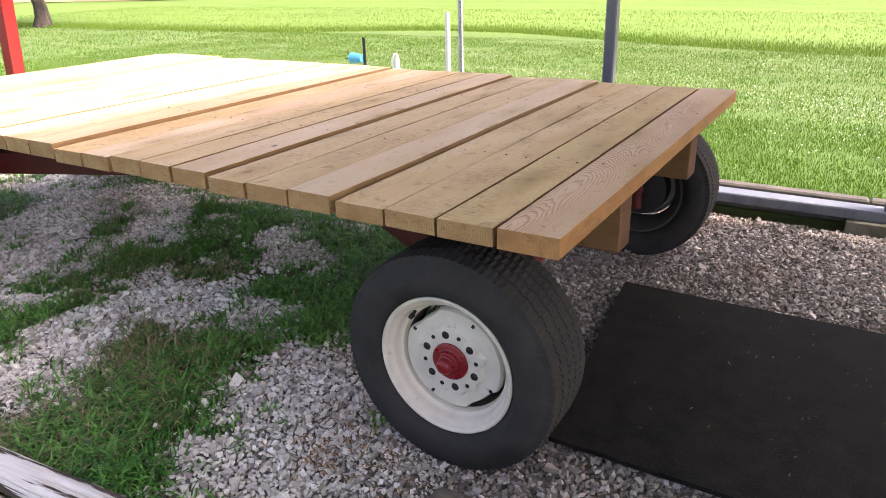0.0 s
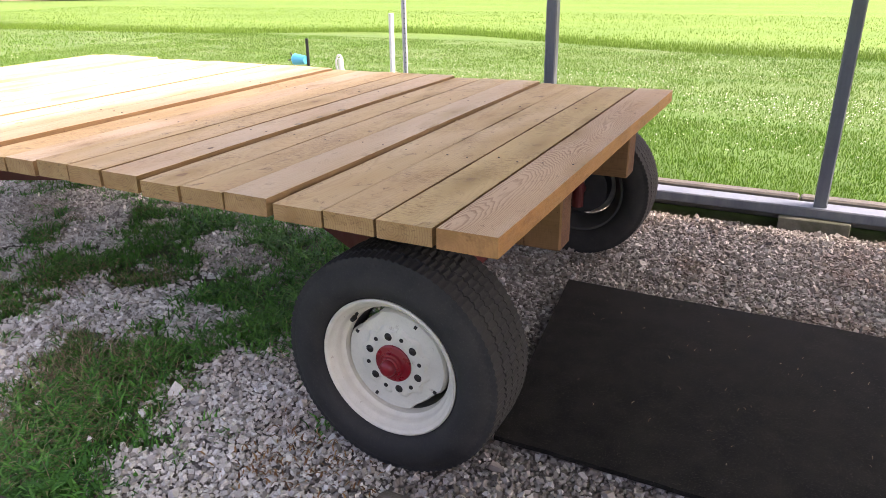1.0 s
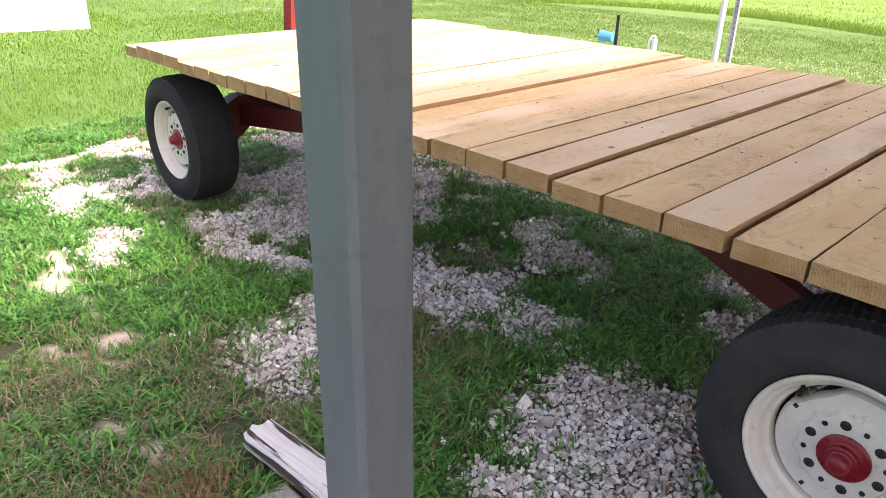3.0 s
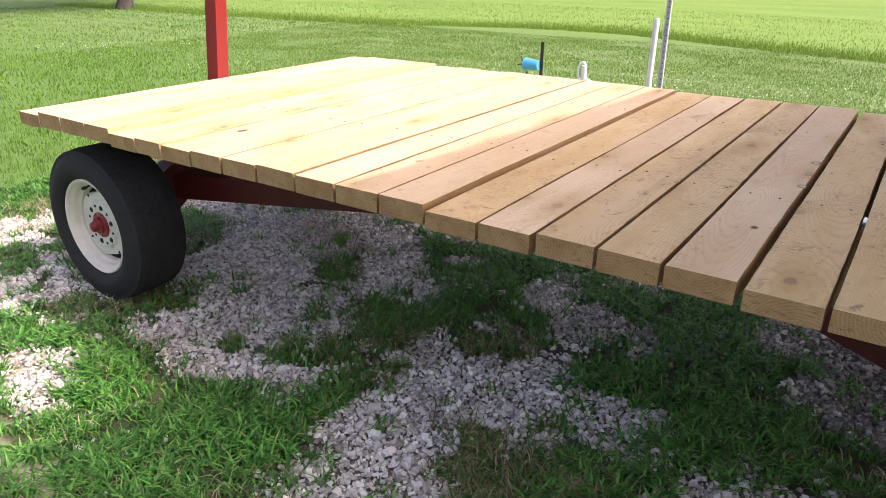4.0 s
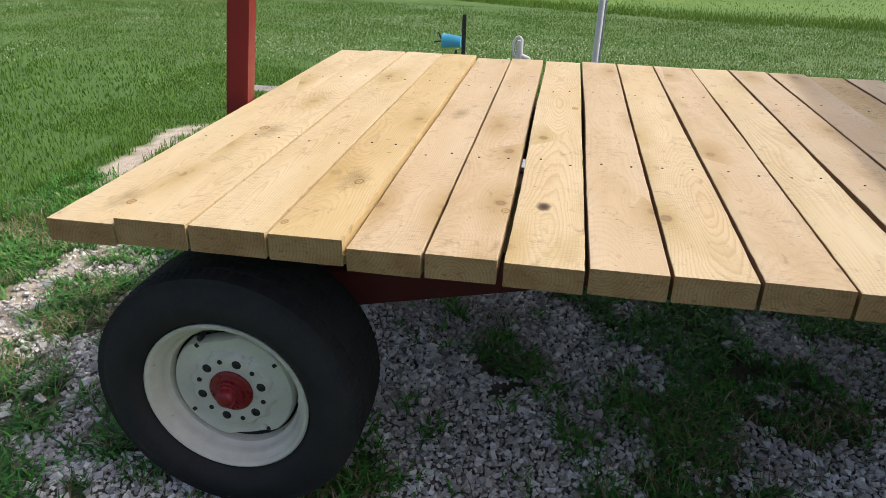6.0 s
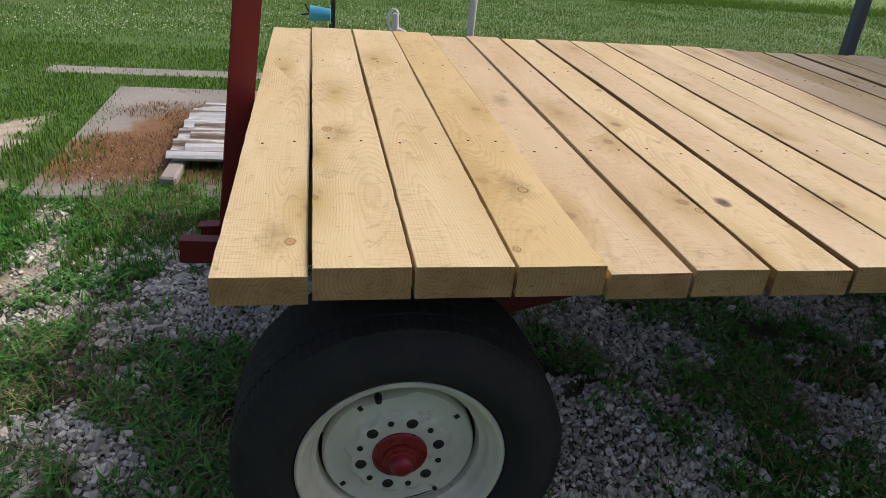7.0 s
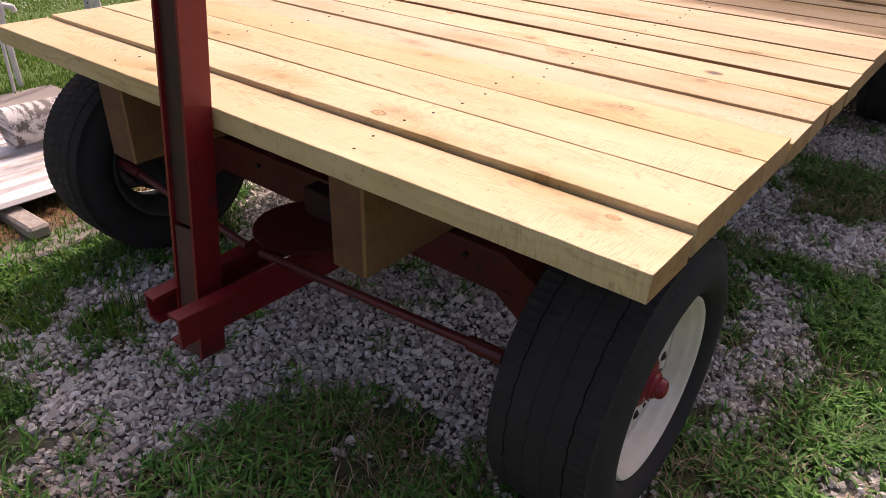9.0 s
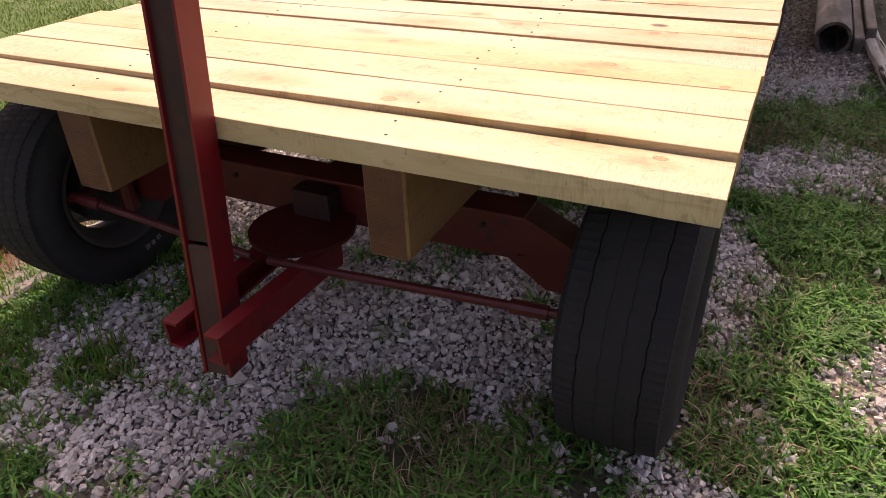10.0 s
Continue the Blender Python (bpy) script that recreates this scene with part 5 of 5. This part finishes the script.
hy = thing("yard_hydrant", "white painted yard hydrant with lever, in lawn", "hydrant", pose(-3.84, 4.78, GZ))
part("standpipe", rod(bmesh.new(), (0, 0, 0), (0, 0, 0.50), 0.019, n=14), M_WHITE, hy, smooth=40)
bm = bmesh.new()
rod(bm, (0, 0, 0.47), (0, 0, 0.66), 0.030, 0.026, 14)
rod(bm, (0, 0, 0.54), (0.08, -0.01, 0.515), 0.020, 0.017, 12)
rod(bm, (0.075, -0.01, 0.52), (0.087, -0.01, 0.485), 0.019, 0.019, 12)
part("hydrant_head", bm, M_WHITE, hy, smooth=40)
bm = bmesh.new()
pts = [(0.02, 0, 0.655), (-0.005, 0, 0.692), (-0.035, 0, 0.685), (-0.058, 0, 0.64), (-0.062, 0, 0.58), (-0.05, 0, 0.535), (-0.02, 0, 0.52)]
for a, b in zip(pts, pts[1:]):
    rod(bm, a, b, 0.011, n=8)
part("lever", bm, M_WHITE, hy, "curved white iron lever", smooth=40)

pp = thing("plastic_pole", "white plastic pipe standing in the lawn", "pole", pose(-3.205, 4.785, GZ))
part("pipe", rod(bmesh.new(), (0, 0, 0), (0.012, 0, 1.125), 0.026, n=16), M_WHITE, pp, smooth=40)
M_GALV = painted("bright_galvanised_steel", (0.56, 0.58, 0.60), (0.42, 0.43, 0.45), 0.4, 0.64, 10)
sp = thing("signpost", "galvanised perforated steel signpost standing in lawn", "post", pose(-3.165, 5.0, GZ))
bm = bmesh.new()
box(bm, -0.022, 0.022, 0.004, 0.008, 0, 1.335)
for s in (-1, 1):
    box(bm, s * 0.020 - 0.003, s * 0.020 + 0.003, -0.016, 0.0039, 0, 1.335)
part("steel_channel", bm, M_GALV, sp)
for i in range(26):
    part("bolt_hole", rod(bmesh.new(), (0, 0.0035, 0.08 + 0.049 * i), (0, 0.0028, 0.08 + 0.049 * i), 0.006, n=8), M_DARK, sp)


# ---- salvaged timbers beyond the shelter edge ----
log("hollow_log", (-0.22, -0.33, 0.09), (2.4, -0.33, 0.09), 0.125, "mossy grey hollow log lying on gravel", M_MOSSY, True)
for i, (x0, y, z, h, ln) in enumerate(((-0.15, -0.50, 0.0, 0.12, 2.4), (0.02, -0.575, 0.0, 0.16, 2.2))):
    bm = boxed(-0.035, 0.035, 0, ln, 0, h, bevel=0.008)
    ob = tagged(new("old_timber", mesh_of(bm, "old_timber", M_SILL)), "weathered grey timber stacked beside hollow log", "timber", "stacked old timbers")
    ob.matrix_basis = pose(x0, y, GZ + z, 0, 0, -90)

# ---- shed, trees, far edge ----
def shed():
    s = thing("white_shed", "white corrugated metal shed on the lawn", "shed", pose(-13.1, 2.44, GZ, 0, 0, 76))
    # local -x runs along the seen wall, +y goes away from the yard
    for nm, a, b in (("front", (0, 0), (-5, 0)), ("side", (0, 4), (0, 0)), ("back", (-5, 4), (0, 4)), ("end", (-5, 0), (-5, 4))):
        d = Vector((b[0] - a[0], b[1] - a[1], 0))
        n = int(d.length / 0.05)
        bm = bmesh.new()
        nx = Vector((d.y, -d.x, 0)).normalized()
        for z in (0.0, 2.3):
            for i in range(n + 1):
                p = Vector((*a, z)) + d * i / n
                bm.verts.new(p + nx * 0.022 * (1 if i % 4 < 2 else 0))
        bm.verts.ensure_lookup_table()
        for i in range(n):
            bm.faces.new((bm.verts[i], bm.verts[i + 1], bm.verts[n + 2 + i], bm.verts[n + 1 + i]))
        r = bmesh.ops.extrude_face_region(bm, geom=bm.faces[:])
        bmesh.ops.translate(bm, vec=-0.01 * nx, verts=[v for v in r["geom"] if isinstance(v, bmesh.types.BMVert)])
        part("wall", bm, M_SHED, s)
    bm = bmesh.new()
    for y0, z0, y1, z1 in ((-0.2, 2.25, 2.0, 3.1), (2.0, 3.1, 4.2, 2.25)):
        vs = [bm.verts.new(c) for c in ((-5.2, y0, z0), (0.2, y0, z0), (0.2, y1, z1), (-5.2, y1, z1))]
        bm.faces.new(vs)
    r = bmesh.ops.extrude_face_region(bm, geom=bm.faces[:])
    bmesh.ops.translate(bm, vec=(0, 0, 0.04), verts=[v for v in r["geom"] if isinstance(v, bmesh.types.BMVert)])
    part("roof", bm, M_ROOF, s)
    part("corner_trim", boxed(-0.03, 0.02, -0.02, 0.03, 0, 2.3), M_SHED, s)


shed()


def leaf_cloud(centres, radii, count, size, rg):
    """Small bent leaf faces scattered in the shells of clumps."""
    c = np.repeat(np.asarray(centres, float), count, 0)
    r = np.repeat(np.asarray(radii, float), count)
    n = len(c)
    d = rg.normal(size=(n, 3))
    d /= np.linalg.norm(d, axis=1)[:, None]
    p = c + d * (r * rg.uniform(0.55, 1.08, n) ** 0.6)[:, None]
    a, b = rg.normal(size=(n, 3)), rg.normal(size=(n, 3))
    a /= np.linalg.norm(a, axis=1)[:, None]
    b -= a * (a * b).sum(1)[:, None]
    b /= np.linalg.norm(b, axis=1)[:, None]
    s = size * rg.uniform(0.6, 1.4, n)[:, None]
    V = np.stack([p - a * s, p + b * s * 0.45, p + a * s, p - b * s * 0.45], 1).reshape(-1, 3)
    F = np.arange(4 * n).reshape(n, 4)
    return V, F


def tree(name, x, y, h, crown_r, label, group="", lean=0.0, leaves=90, size=0.14, low=0.35, seed=1, clumps=34, trunk_r=None, leaf=None):
    rg = np.random.default_rng(seed)
    t = thing(name, label, "tree", pose(x, y, GZ - 0.05), group=group)
    bm = bmesh.new()
    tr = trunk_r or h * 0.028
    rings, n = 9, 12
    spine = [Vector((lean * (k_ / rings) ** 1.4 * h + 0.05 * h * rg.normal() * 0.15, 0.04 * h * rg.normal() * 0.2, h * low * 1.3 * k_ / rings)) for k_ in range(rings + 1)]
    prev = None
    for k_, p in enumerate(spine):
        q = tr * (1.0 - 0.5 * k_ / rings) * (1.55 if k_ == 0 else 1.12 if k_ == 1 else 1)
        row = [bm.verts.new(p + Vector((q * math.cos(6.283 * i / n) * (1 + 0.15 * math.sin(3 * i + k_)), q * math.sin(6.283 * i / n), 0))) for i in range(n)]
        if prev:
            for i in range(n):
                bm.faces.new((prev[i], prev[(i + 1) % n], row[(i + 1) % n], row[i]))
        prev = row
    top = spine[-1]
    centres, radii = [], []
    for i in range(clumps):
        a, e = rg.uniform(0, 6.283), rg.uniform(-0.25, 1.0)
        rr = crown_r * rg.uniform(0.45, 1.0)
        c = Vector((math.cos(a) * rr * math.sqrt(max(0.05, 1 - e * e * 0.8)), math.sin(a) * rr * math.sqrt(max(0.05, 1 - e * e * 0.8)), h * (low + (1 - low) * (0.25 + 0.62 * max(e, -0.2))))) + Vector((top.x, top.y, 0))
        centres.append(c)
        radii.append(crown_r * rg.uniform(0.22, 0.4))
        if i % 3 == 0:
            st_ = spine[rg.integers(4, rings + 1)]
            mid = st_.lerp(c, 0.5) + Vector((0, 0, -0.03 * h))
            rod(bm, st_, mid, tr * 0.42, tr * 0.25, 7)
            rod(bm, mid, c, tr * 0.25, tr * 0.08, 6)
    part("trunk", bm, M_BARK, t, smooth=50)
    V, F = leaf_cloud(centres, radii, leaves, size, rg)
    cr = new("crown", raw_mesh("crown", V, F, leaf or M_LEAF))
    cr.parent = t
    return t


tree("yard_tree", -22.6, 11.9, 6.5, 3.4, "old leaning tree with forked trunk on lawn", lean=-0.12, leaves=260, size=0.11, low=0.4, seed=5, clumps=40, trunk_r=0.21)
for i in range(20):
    rg_ = np.random.default_rng(100 + i)
    tree("woodland_tree", -50 + 4.4 * i + rg_.uniform(-2, 2), 52 + 0.1 * i + rg_.uniform(-2, 7), rg_.uniform(11, 17), rg_.uniform(4.2, 6), "tall dark leafy tree at the far edge of field", "far woodland trees", leaves=150, size=0.42, low=0.12, seed=200 + i, clumps=46)
for x, y, h, r, sd in ((-18.4, 35.8, 2.2, 1.3, 41), (-20.4, 36.4, 2.6, 1.5, 44), (-13.1, 35.5, 1.5, 0.8, 42), (-7.7, 44.0, 1.4, 0.9, 43)):
    tree("round_bush", x, y, h, r, "bright green rounded bush at the field edge", "field edge bushes", leaves=130, size=0.16, low=0.1, seed=sd, clumps=20, trunk_r=0.08, leaf=M_BUSH)

# brush line and pale track along the far edge
bm = bmesh.new()
bmesh.ops.create_grid(bm, x_segments=60, y_segments=2, size=0.5, matrix=Matrix.Diagonal((160, 3.4, 1, 1)))
for v in bm.verts:
    v.co.z = 0.03
k = Mat("pale_track", 0.9)
M_TRACK = k.colour(k.mix(k.grey(k.noise(0.7, 5), 0.3, 0.7), (0.46, 0.42, 0.33), (0.34, 0.33, 0.22))).m
tr_ = tagged(new("road", mesh_of(bm, "road", M_TRACK)), "pale gravel track along the field edge", "road", kind="structure")
tr_.matrix_basis = pose(-10, 46.0, GZ, 0, 0, 0.3)
bm = bmesh.new()
bmesh.ops.create_grid(bm, x_segments=30, y_segments=8, size=0.5, matrix=Matrix.Diagonal((60, 26, 1, 1)))
k = Mat("ripe_grain", 0.9)
M_GRAIN = k.colour(k.mix(k.grey(k.noise(3.0, 5), 0.3, 0.7), (0.30, 0.235, 0.13), (0.24, 0.185, 0.10))).m
gr = tagged(new("grain_field", mesh_of(bm, "grain_field", M_GRAIN)), "pale tan ripe grain field beyond the lawn", "field", kind="structure")
gr.matrix_basis = pose(-62, 30, GZ + 0.05, 0, 0, 20)

rg = np.random.default_rng(31)
nb = 520
cx = rg.uniform(-60, 40, nb)
V, F = leaf_cloud(np.stack([cx, 48.4 + rg.normal(0, 0.5, nb), rg.uniform(0.2, 0.9, nb)], -1), rg.uniform(0.3, 0.8, nb), 26, 0.16, rg)
tagged(new("brush_line", raw_mesh("brush_line", V, F, M_LEAF)), "low dark brush along the far track", "brush", kind="stuff")


# ---- gravel ----
def stones():
    rg = np.random.default_rng(11)
    cube = np.array([(a, b, c) for a in (-1, 1) for b in (-1, 1) for c in (-1, 1)]) * 0.62
    cfc = np.array([(0, 1, 3), (0, 3, 2), (4, 6, 7), (4, 7, 5), (0, 4, 5), (0, 5, 1), (2, 3, 7), (2, 7, 6), (0, 2, 6), (0, 6, 4), (1, 5, 7), (1, 7, 3)])
    step = 0.0146
    gx, gy = np.meshgrid(np.arange(-5.9, 1.75, step), np.arange(-0.75, 3.06, step), indexing="ij")
    x = gx.ravel() + rg.uniform(-0.5, 0.5, gx.size) * step
    y = gy.ravel() + rg.uniform(-0.5, 0.5, gx.size) * step
    g, r, s = cover(x, y)
    keep = rg.random(len(x)) < np.clip(r * 1.05 + s * 0.35 + 0.006 + 0.022 * field_noise(x, y, 5, 3), 0, 1)
    keep &= ~((x > 0.0) & (x < 1.5) & (y > 0.4) & (y < 1.6))
    x, y = x[keep], y[keep]
    # stones towards the shelter get the dusty colours with roof shade in them
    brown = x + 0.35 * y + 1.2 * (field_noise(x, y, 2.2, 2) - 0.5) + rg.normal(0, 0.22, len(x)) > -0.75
    for dusty, mt, label in ((False, M_STONE, "loose crushed grey and white limestone gravel"), (True, M_DUSTY_SHADED, "dusty brown-grey gravel, darkened to suit the shade under the shelter")):
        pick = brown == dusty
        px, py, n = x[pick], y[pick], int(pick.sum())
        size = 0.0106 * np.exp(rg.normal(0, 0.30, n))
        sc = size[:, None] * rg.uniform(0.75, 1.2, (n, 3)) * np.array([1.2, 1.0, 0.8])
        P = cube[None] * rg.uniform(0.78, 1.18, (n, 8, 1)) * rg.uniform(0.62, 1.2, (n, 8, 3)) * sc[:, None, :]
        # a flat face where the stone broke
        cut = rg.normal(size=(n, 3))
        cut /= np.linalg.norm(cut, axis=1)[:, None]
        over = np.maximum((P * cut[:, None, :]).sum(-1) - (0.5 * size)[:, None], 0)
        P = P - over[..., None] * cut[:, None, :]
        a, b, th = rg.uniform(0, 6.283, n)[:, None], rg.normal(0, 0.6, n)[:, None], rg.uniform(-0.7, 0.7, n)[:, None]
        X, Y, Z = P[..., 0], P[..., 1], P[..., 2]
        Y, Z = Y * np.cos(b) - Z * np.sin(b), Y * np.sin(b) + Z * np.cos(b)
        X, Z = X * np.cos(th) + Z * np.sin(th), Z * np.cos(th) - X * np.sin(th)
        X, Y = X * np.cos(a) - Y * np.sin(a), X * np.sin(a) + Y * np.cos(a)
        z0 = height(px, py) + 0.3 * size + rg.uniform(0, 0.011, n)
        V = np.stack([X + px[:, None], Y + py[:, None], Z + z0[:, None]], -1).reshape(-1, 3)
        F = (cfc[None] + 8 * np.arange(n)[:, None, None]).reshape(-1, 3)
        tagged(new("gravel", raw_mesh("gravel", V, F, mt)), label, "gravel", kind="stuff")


stones()


# ---- grass ----
def blades(name, x, y, z, length, width, material, label, rg, spread=0.55, category="grass", flat=0.0, simple=False):
    """Bent tapering blades: a quad below and a tip above."""
    n = len(x)
    a = rg.uniform(0, 6.283, n)
    lean = np.abs(rg.normal(0, spread, n)) + flat
    L = length * rg.uniform(0.55, 1.25, n)
    w = width * rg.uniform(0.7, 1.3, n)
    dx, dy = np.cos(a), np.sin(a)
    ux, uy = -dy, dx
    l1, l2 = np.minimum(lean * 0.5, 1.2), np.minimum(lean * 1.15, 1.75)
    m = np.stack([x + dx * L * 0.5 * np.sin(l1), y + dy * L * 0.5 * np.sin(l1), z + L * 0.5 * np.cos(l1)], -1)
    t = m + np.stack([dx * L * 0.5 * np.sin(l2), dy * L * 0.5 * np.sin(l2), L * 0.5 * np.cos(l2)], -1)
    s = np.stack([ux * w, uy * w, np.zeros(n)], -1) * 0.5
    b = np.stack([x, y, z], -1)
    V = np.stack([b - s, b + s, m - s * 0.9, m + s * 0.9, t], 1).reshape(-1, 3)
    k5 = 5 * np.arange(n)[:, None]
    F = np.concatenate([k5 + np.array([[0, 1, 3]]), k5 + np.array([[0, 3, 2]]), k5 + np.array([[2, 3, 4]])], 0)
    if simple:
        V = np.stack([b - s, b + s, t], 1).reshape(-1, 3)
        F = np.arange(3 * n).reshape(n, 3)
    tagged(new(name, raw_mesh(name, V, F, material)), label, category, kind="stuff")


def scatter(x0, x1, y0, y1, per_m2, rg):
    n = int((x1 - x0) * (y1 - y0) * per_m2)
    return rg.uniform(x0, x1, n), rg.uniform(y0, y1, n)


rg = np.random.default_rng(21)
# tufted yard grass: blades gather round tuft centres
tx, ty = scatter(-6.6, -0.6, -2.3, 2.6, 560, rg)
g, r_, s_ = cover(tx, ty)
keep = rg.random(len(tx)) < np.clip(g * (0.35 + 0.9 * field_noise(tx, ty, 6, 1)) + 0.025, 0, 1)
keep &= ~((tx > -1.62) & (ty < -0.78))
tx, ty = tx[keep], ty[keep]
k_ = 20
x = np.repeat(tx, k_) + rg.normal(0, 0.024, len(tx) * k_)
y = np.repeat(ty, k_) + rg.normal(0, 0.024, len(tx) * k_)


def off_slab(x, y):
    return ~((x > -1.62) & (y < -0.78)) & ~((x > -2.1) & (np.abs(y + 0.63 - 0.088 * x) < 0.075) & (rg.random(len(x)) < 0.9))


keep = off_slab(x, y)
x, y = x[keep], y[keep]
tall = field_noise(x, y, 3.0, 4) > 0.42
blades("yard_grass", x[tall], y[tall], height(x[tall], y[tall]) - 0.004, 0.088, 0.0088, M_BLADE, "coarse green yard grass growing through gravel", rg, 0.6, flat=0.9)
blades("yard_grass", x[~tall], y[~tall], height(x[~tall], y[~tall]) - 0.004, 0.06, 0.0066, M_BLADE, "short patchy yard grass growing through gravel", rg, 0.6, flat=0.7)
sel = (rg.random(len(x)) < 0.45 * np.clip(2.5 * (field_noise(x, y, 1.7, 5) - 0.42), 0.06, 1))
blades("dry_grass", x[sel] + rg.normal(0, 0.02, sel.sum()), y[sel] + rg.normal(0, 0.02, sel.sum()), height(x[sel], y[sel]) + 0.004, 0.09, 0.0035, M_STRAW, "brown dry stems matted in yard grass", rg, 0.3, flat=1.2)
# bits of straw on the rubber mat
x, y = scatter(-0.15, 1.5, 0.36, 1.6, 30, rg)
blades("mat_litter", x, y, np.full(len(x), 0.024), 0.018, 0.0022, M_STRAW, "small dry grass bits lying on the mat", rg, 0.1, "litter", 1.5)
# lawn beyond the wagon and shelter
for nm, x0, x1, y0, y1, dens, ln, wd in (("lawn_grass", -7.5, 4.5, 3.36, 6.2, 3900, 0.036, 0.0065), ("lawn_grass", -14, 8, 6.2, 12.8, 1700, 0.036, 0.010), ("lawn_grass", -26, -14, 2.5, 12.8, 170, 0.055, 0.022), ("lawn_grass", -14, -7.5, 3.4, 6.2, 700, 0.05, 0.012), ("lawn_grass", 4.5, 12, 3.4, 6.2, 700, 0.04, 0.012), ("lawn_grass", 8, 22, 6.2, 12.8, 420, 0.04, 0.018), ("lawn_grass", 12, 26, 3.0, 6.2, 300, 0.045, 0.02), ("lawn_grass", -16, -9.5, -3, 3.4, 420, 0.05, 0.016), ("lawn_grass", -9.5, -6.6, -2.3, 3.4, 1300, 0.05, 0.007), ("lawn_grass", -6.7, -3.9, 1.7, 3.4, 2600, 0.085, 0.0065), ("lawn_grass", -3.9, -1.3, 2.5, 3.4, 1800, 0.05, 0.006)):
    x, y = scatter(x0, x1, y0, y1, dens, rg)
    g, r_, s_ = cover(x, y)
    keep = rg.random(len(x)) < g
    m_ = 0.34 * field_noise(x, y, 2.6, 0) ** 1.5 + rg.normal(0, 0.03, len(x)) - 0.03
    front = 2.46 + np.clip((x + 5.5) * 1.6, 0, 0.46) + 0.6 * m_
    keep &= ~((x > -6.0 + m_) & (x < -3.7) & (y > front) & (y < 4.66 - m_))
    keep &= rg.random(len(x)) < 0.45 + 0.8 * field_noise(x, y, 2.2, 2)
    keep &= ~((x > -6.7) & (x < -4.0) & (np.abs(y - 5.2) < 0.13) & (rg.random(len(x)) < 0.9))
    x, y = x[keep], y[keep]
    blades(nm, x, y, height(x, y) - 0.003, ln, wd, M_LAWN, "short mown green lawn grass", rg, 0.6, simple=y1 > 10)
def field_edge(x):
    """Where the unmown field begins, with a bay in it."""
    return 11.9 + 2.1 * np.exp(-((x + 8.0) / 4.6) ** 2) - 0.05 * np.clip(-x - 16, 0, 30) + 0.25 * (field_noise(x, x * 0, 0.5) - 0.5)


x = rg.uniform(-26, 24, 80000)
y = field_edge(x) + np.abs(rg.normal(0, 0.75, len(x)))
blades("field_grass", x, y, height(x, y), 0.08, 0.014, M_FIELD, "tall unmown green grass along the field edge", rg, 0.8, simple=True)
x, y = scatter(-30, 30, 11.5, 22, 70, rg)
keep = y > field_edge(x) + 0.3
x, y = x[keep], y[keep]
blades("field_grass", x, y, height(x, y), 0.05, 0.02, M_FIELD, "soft green field grass beyond the lawn", rg, 1.0, simple=True)

# clover heads
x, y = scatter(-15, 9, 4.8, 11.5, 130, rg)
keep = rg.random(len(x)) < np.clip(2.2 * (field_noise(x, y, 0.7, 3) - 0.42), 0, 1) * np.exp(-((y - 7.6) / 2.3) ** 2)
x, y = x[keep], y[keep]
o = np.array([(1, 0, 0), (-1, 0, 0), (0, 1, 0), (0, -1, 0), (0, 0, 1), (0, 0, -1)], float)
of = np.array([(0, 2, 4), (2, 1, 4), (1, 3, 4), (3, 0, 4), (2, 0, 5), (1, 2, 5), (3, 1, 5), (0, 3, 5)])
c = np.stack([x, y, height(x, y) + 0.055], -1)
V = (c[:, None] + o[None] * rg.uniform(0.006, 0.010, (len(x), 1, 1))).reshape(-1, 3)
F = (of[None] + 6 * np.arange(len(x))[:, None, None]).reshape(-1, 3)
tagged(new("clover_flowers", raw_mesh("clover_flowers", V, F, M_CLOVER)), "white clover flowers scattered over the lawn", "flowers", kind="stuff")

# dry needles on the pad and in the gravel
x, y = scatter(-5.9, -3.8, 2.6, 4.2, 4200, rg)
keep = rg.random(len(x)) < np.clip(3 * (1.2 * x + 10.65 - y + 1.2 * (field_noise(x, y, 2.5, 4) - 0.5)), 0, 1)
x, y = x[keep], y[keep]
blades("dry_needles", x, y, np.full(len(x), GZ + 0.028), 0.05, 0.003, M_NEEDLE, "brown dry pine needles on concrete", rg, 0.1, "needles", 1.25)

x, y = scatter(-1.95, -1.55, -1.25, -0.85, 9000, rg)
keep = rg.random(len(x)) < np.exp(-((x + 1.77) / 0.12) ** 2 - ((y + 1.05) / 0.12) ** 2)
x, y = x[keep], y[keep]
blades("dry_needles", x, y, np.full(len(x), GZ + 0.02) + rg.uniform(0, 0.02, len(x)), 0.06, 0.003, M_NEEDLE, "heap of brown dry needles beside the slab", rg, 0.2, "needles", 1.1)
x, y = scatter(-1.1, -0.3, -0.4, 0.15, 5200, rg)
keep = rg.random(len(x)) < 0.8 * np.exp(-((x + 0.7) / 0.2) ** 2 - ((y + 0.1) / 0.12) ** 2) * (0.3 + field_noise(x, y, 9, 2))
x, y = x[keep], y[keep]
blades("dry_litter", x, y, np.full(len(x), GZ + 0.016) + rg.uniform(0, 0.012, len(x)), 0.03, 0.006, M_NEEDLE, "brown dry leaf litter lying on gravel", rg, 0.2, "litter", 1.3)
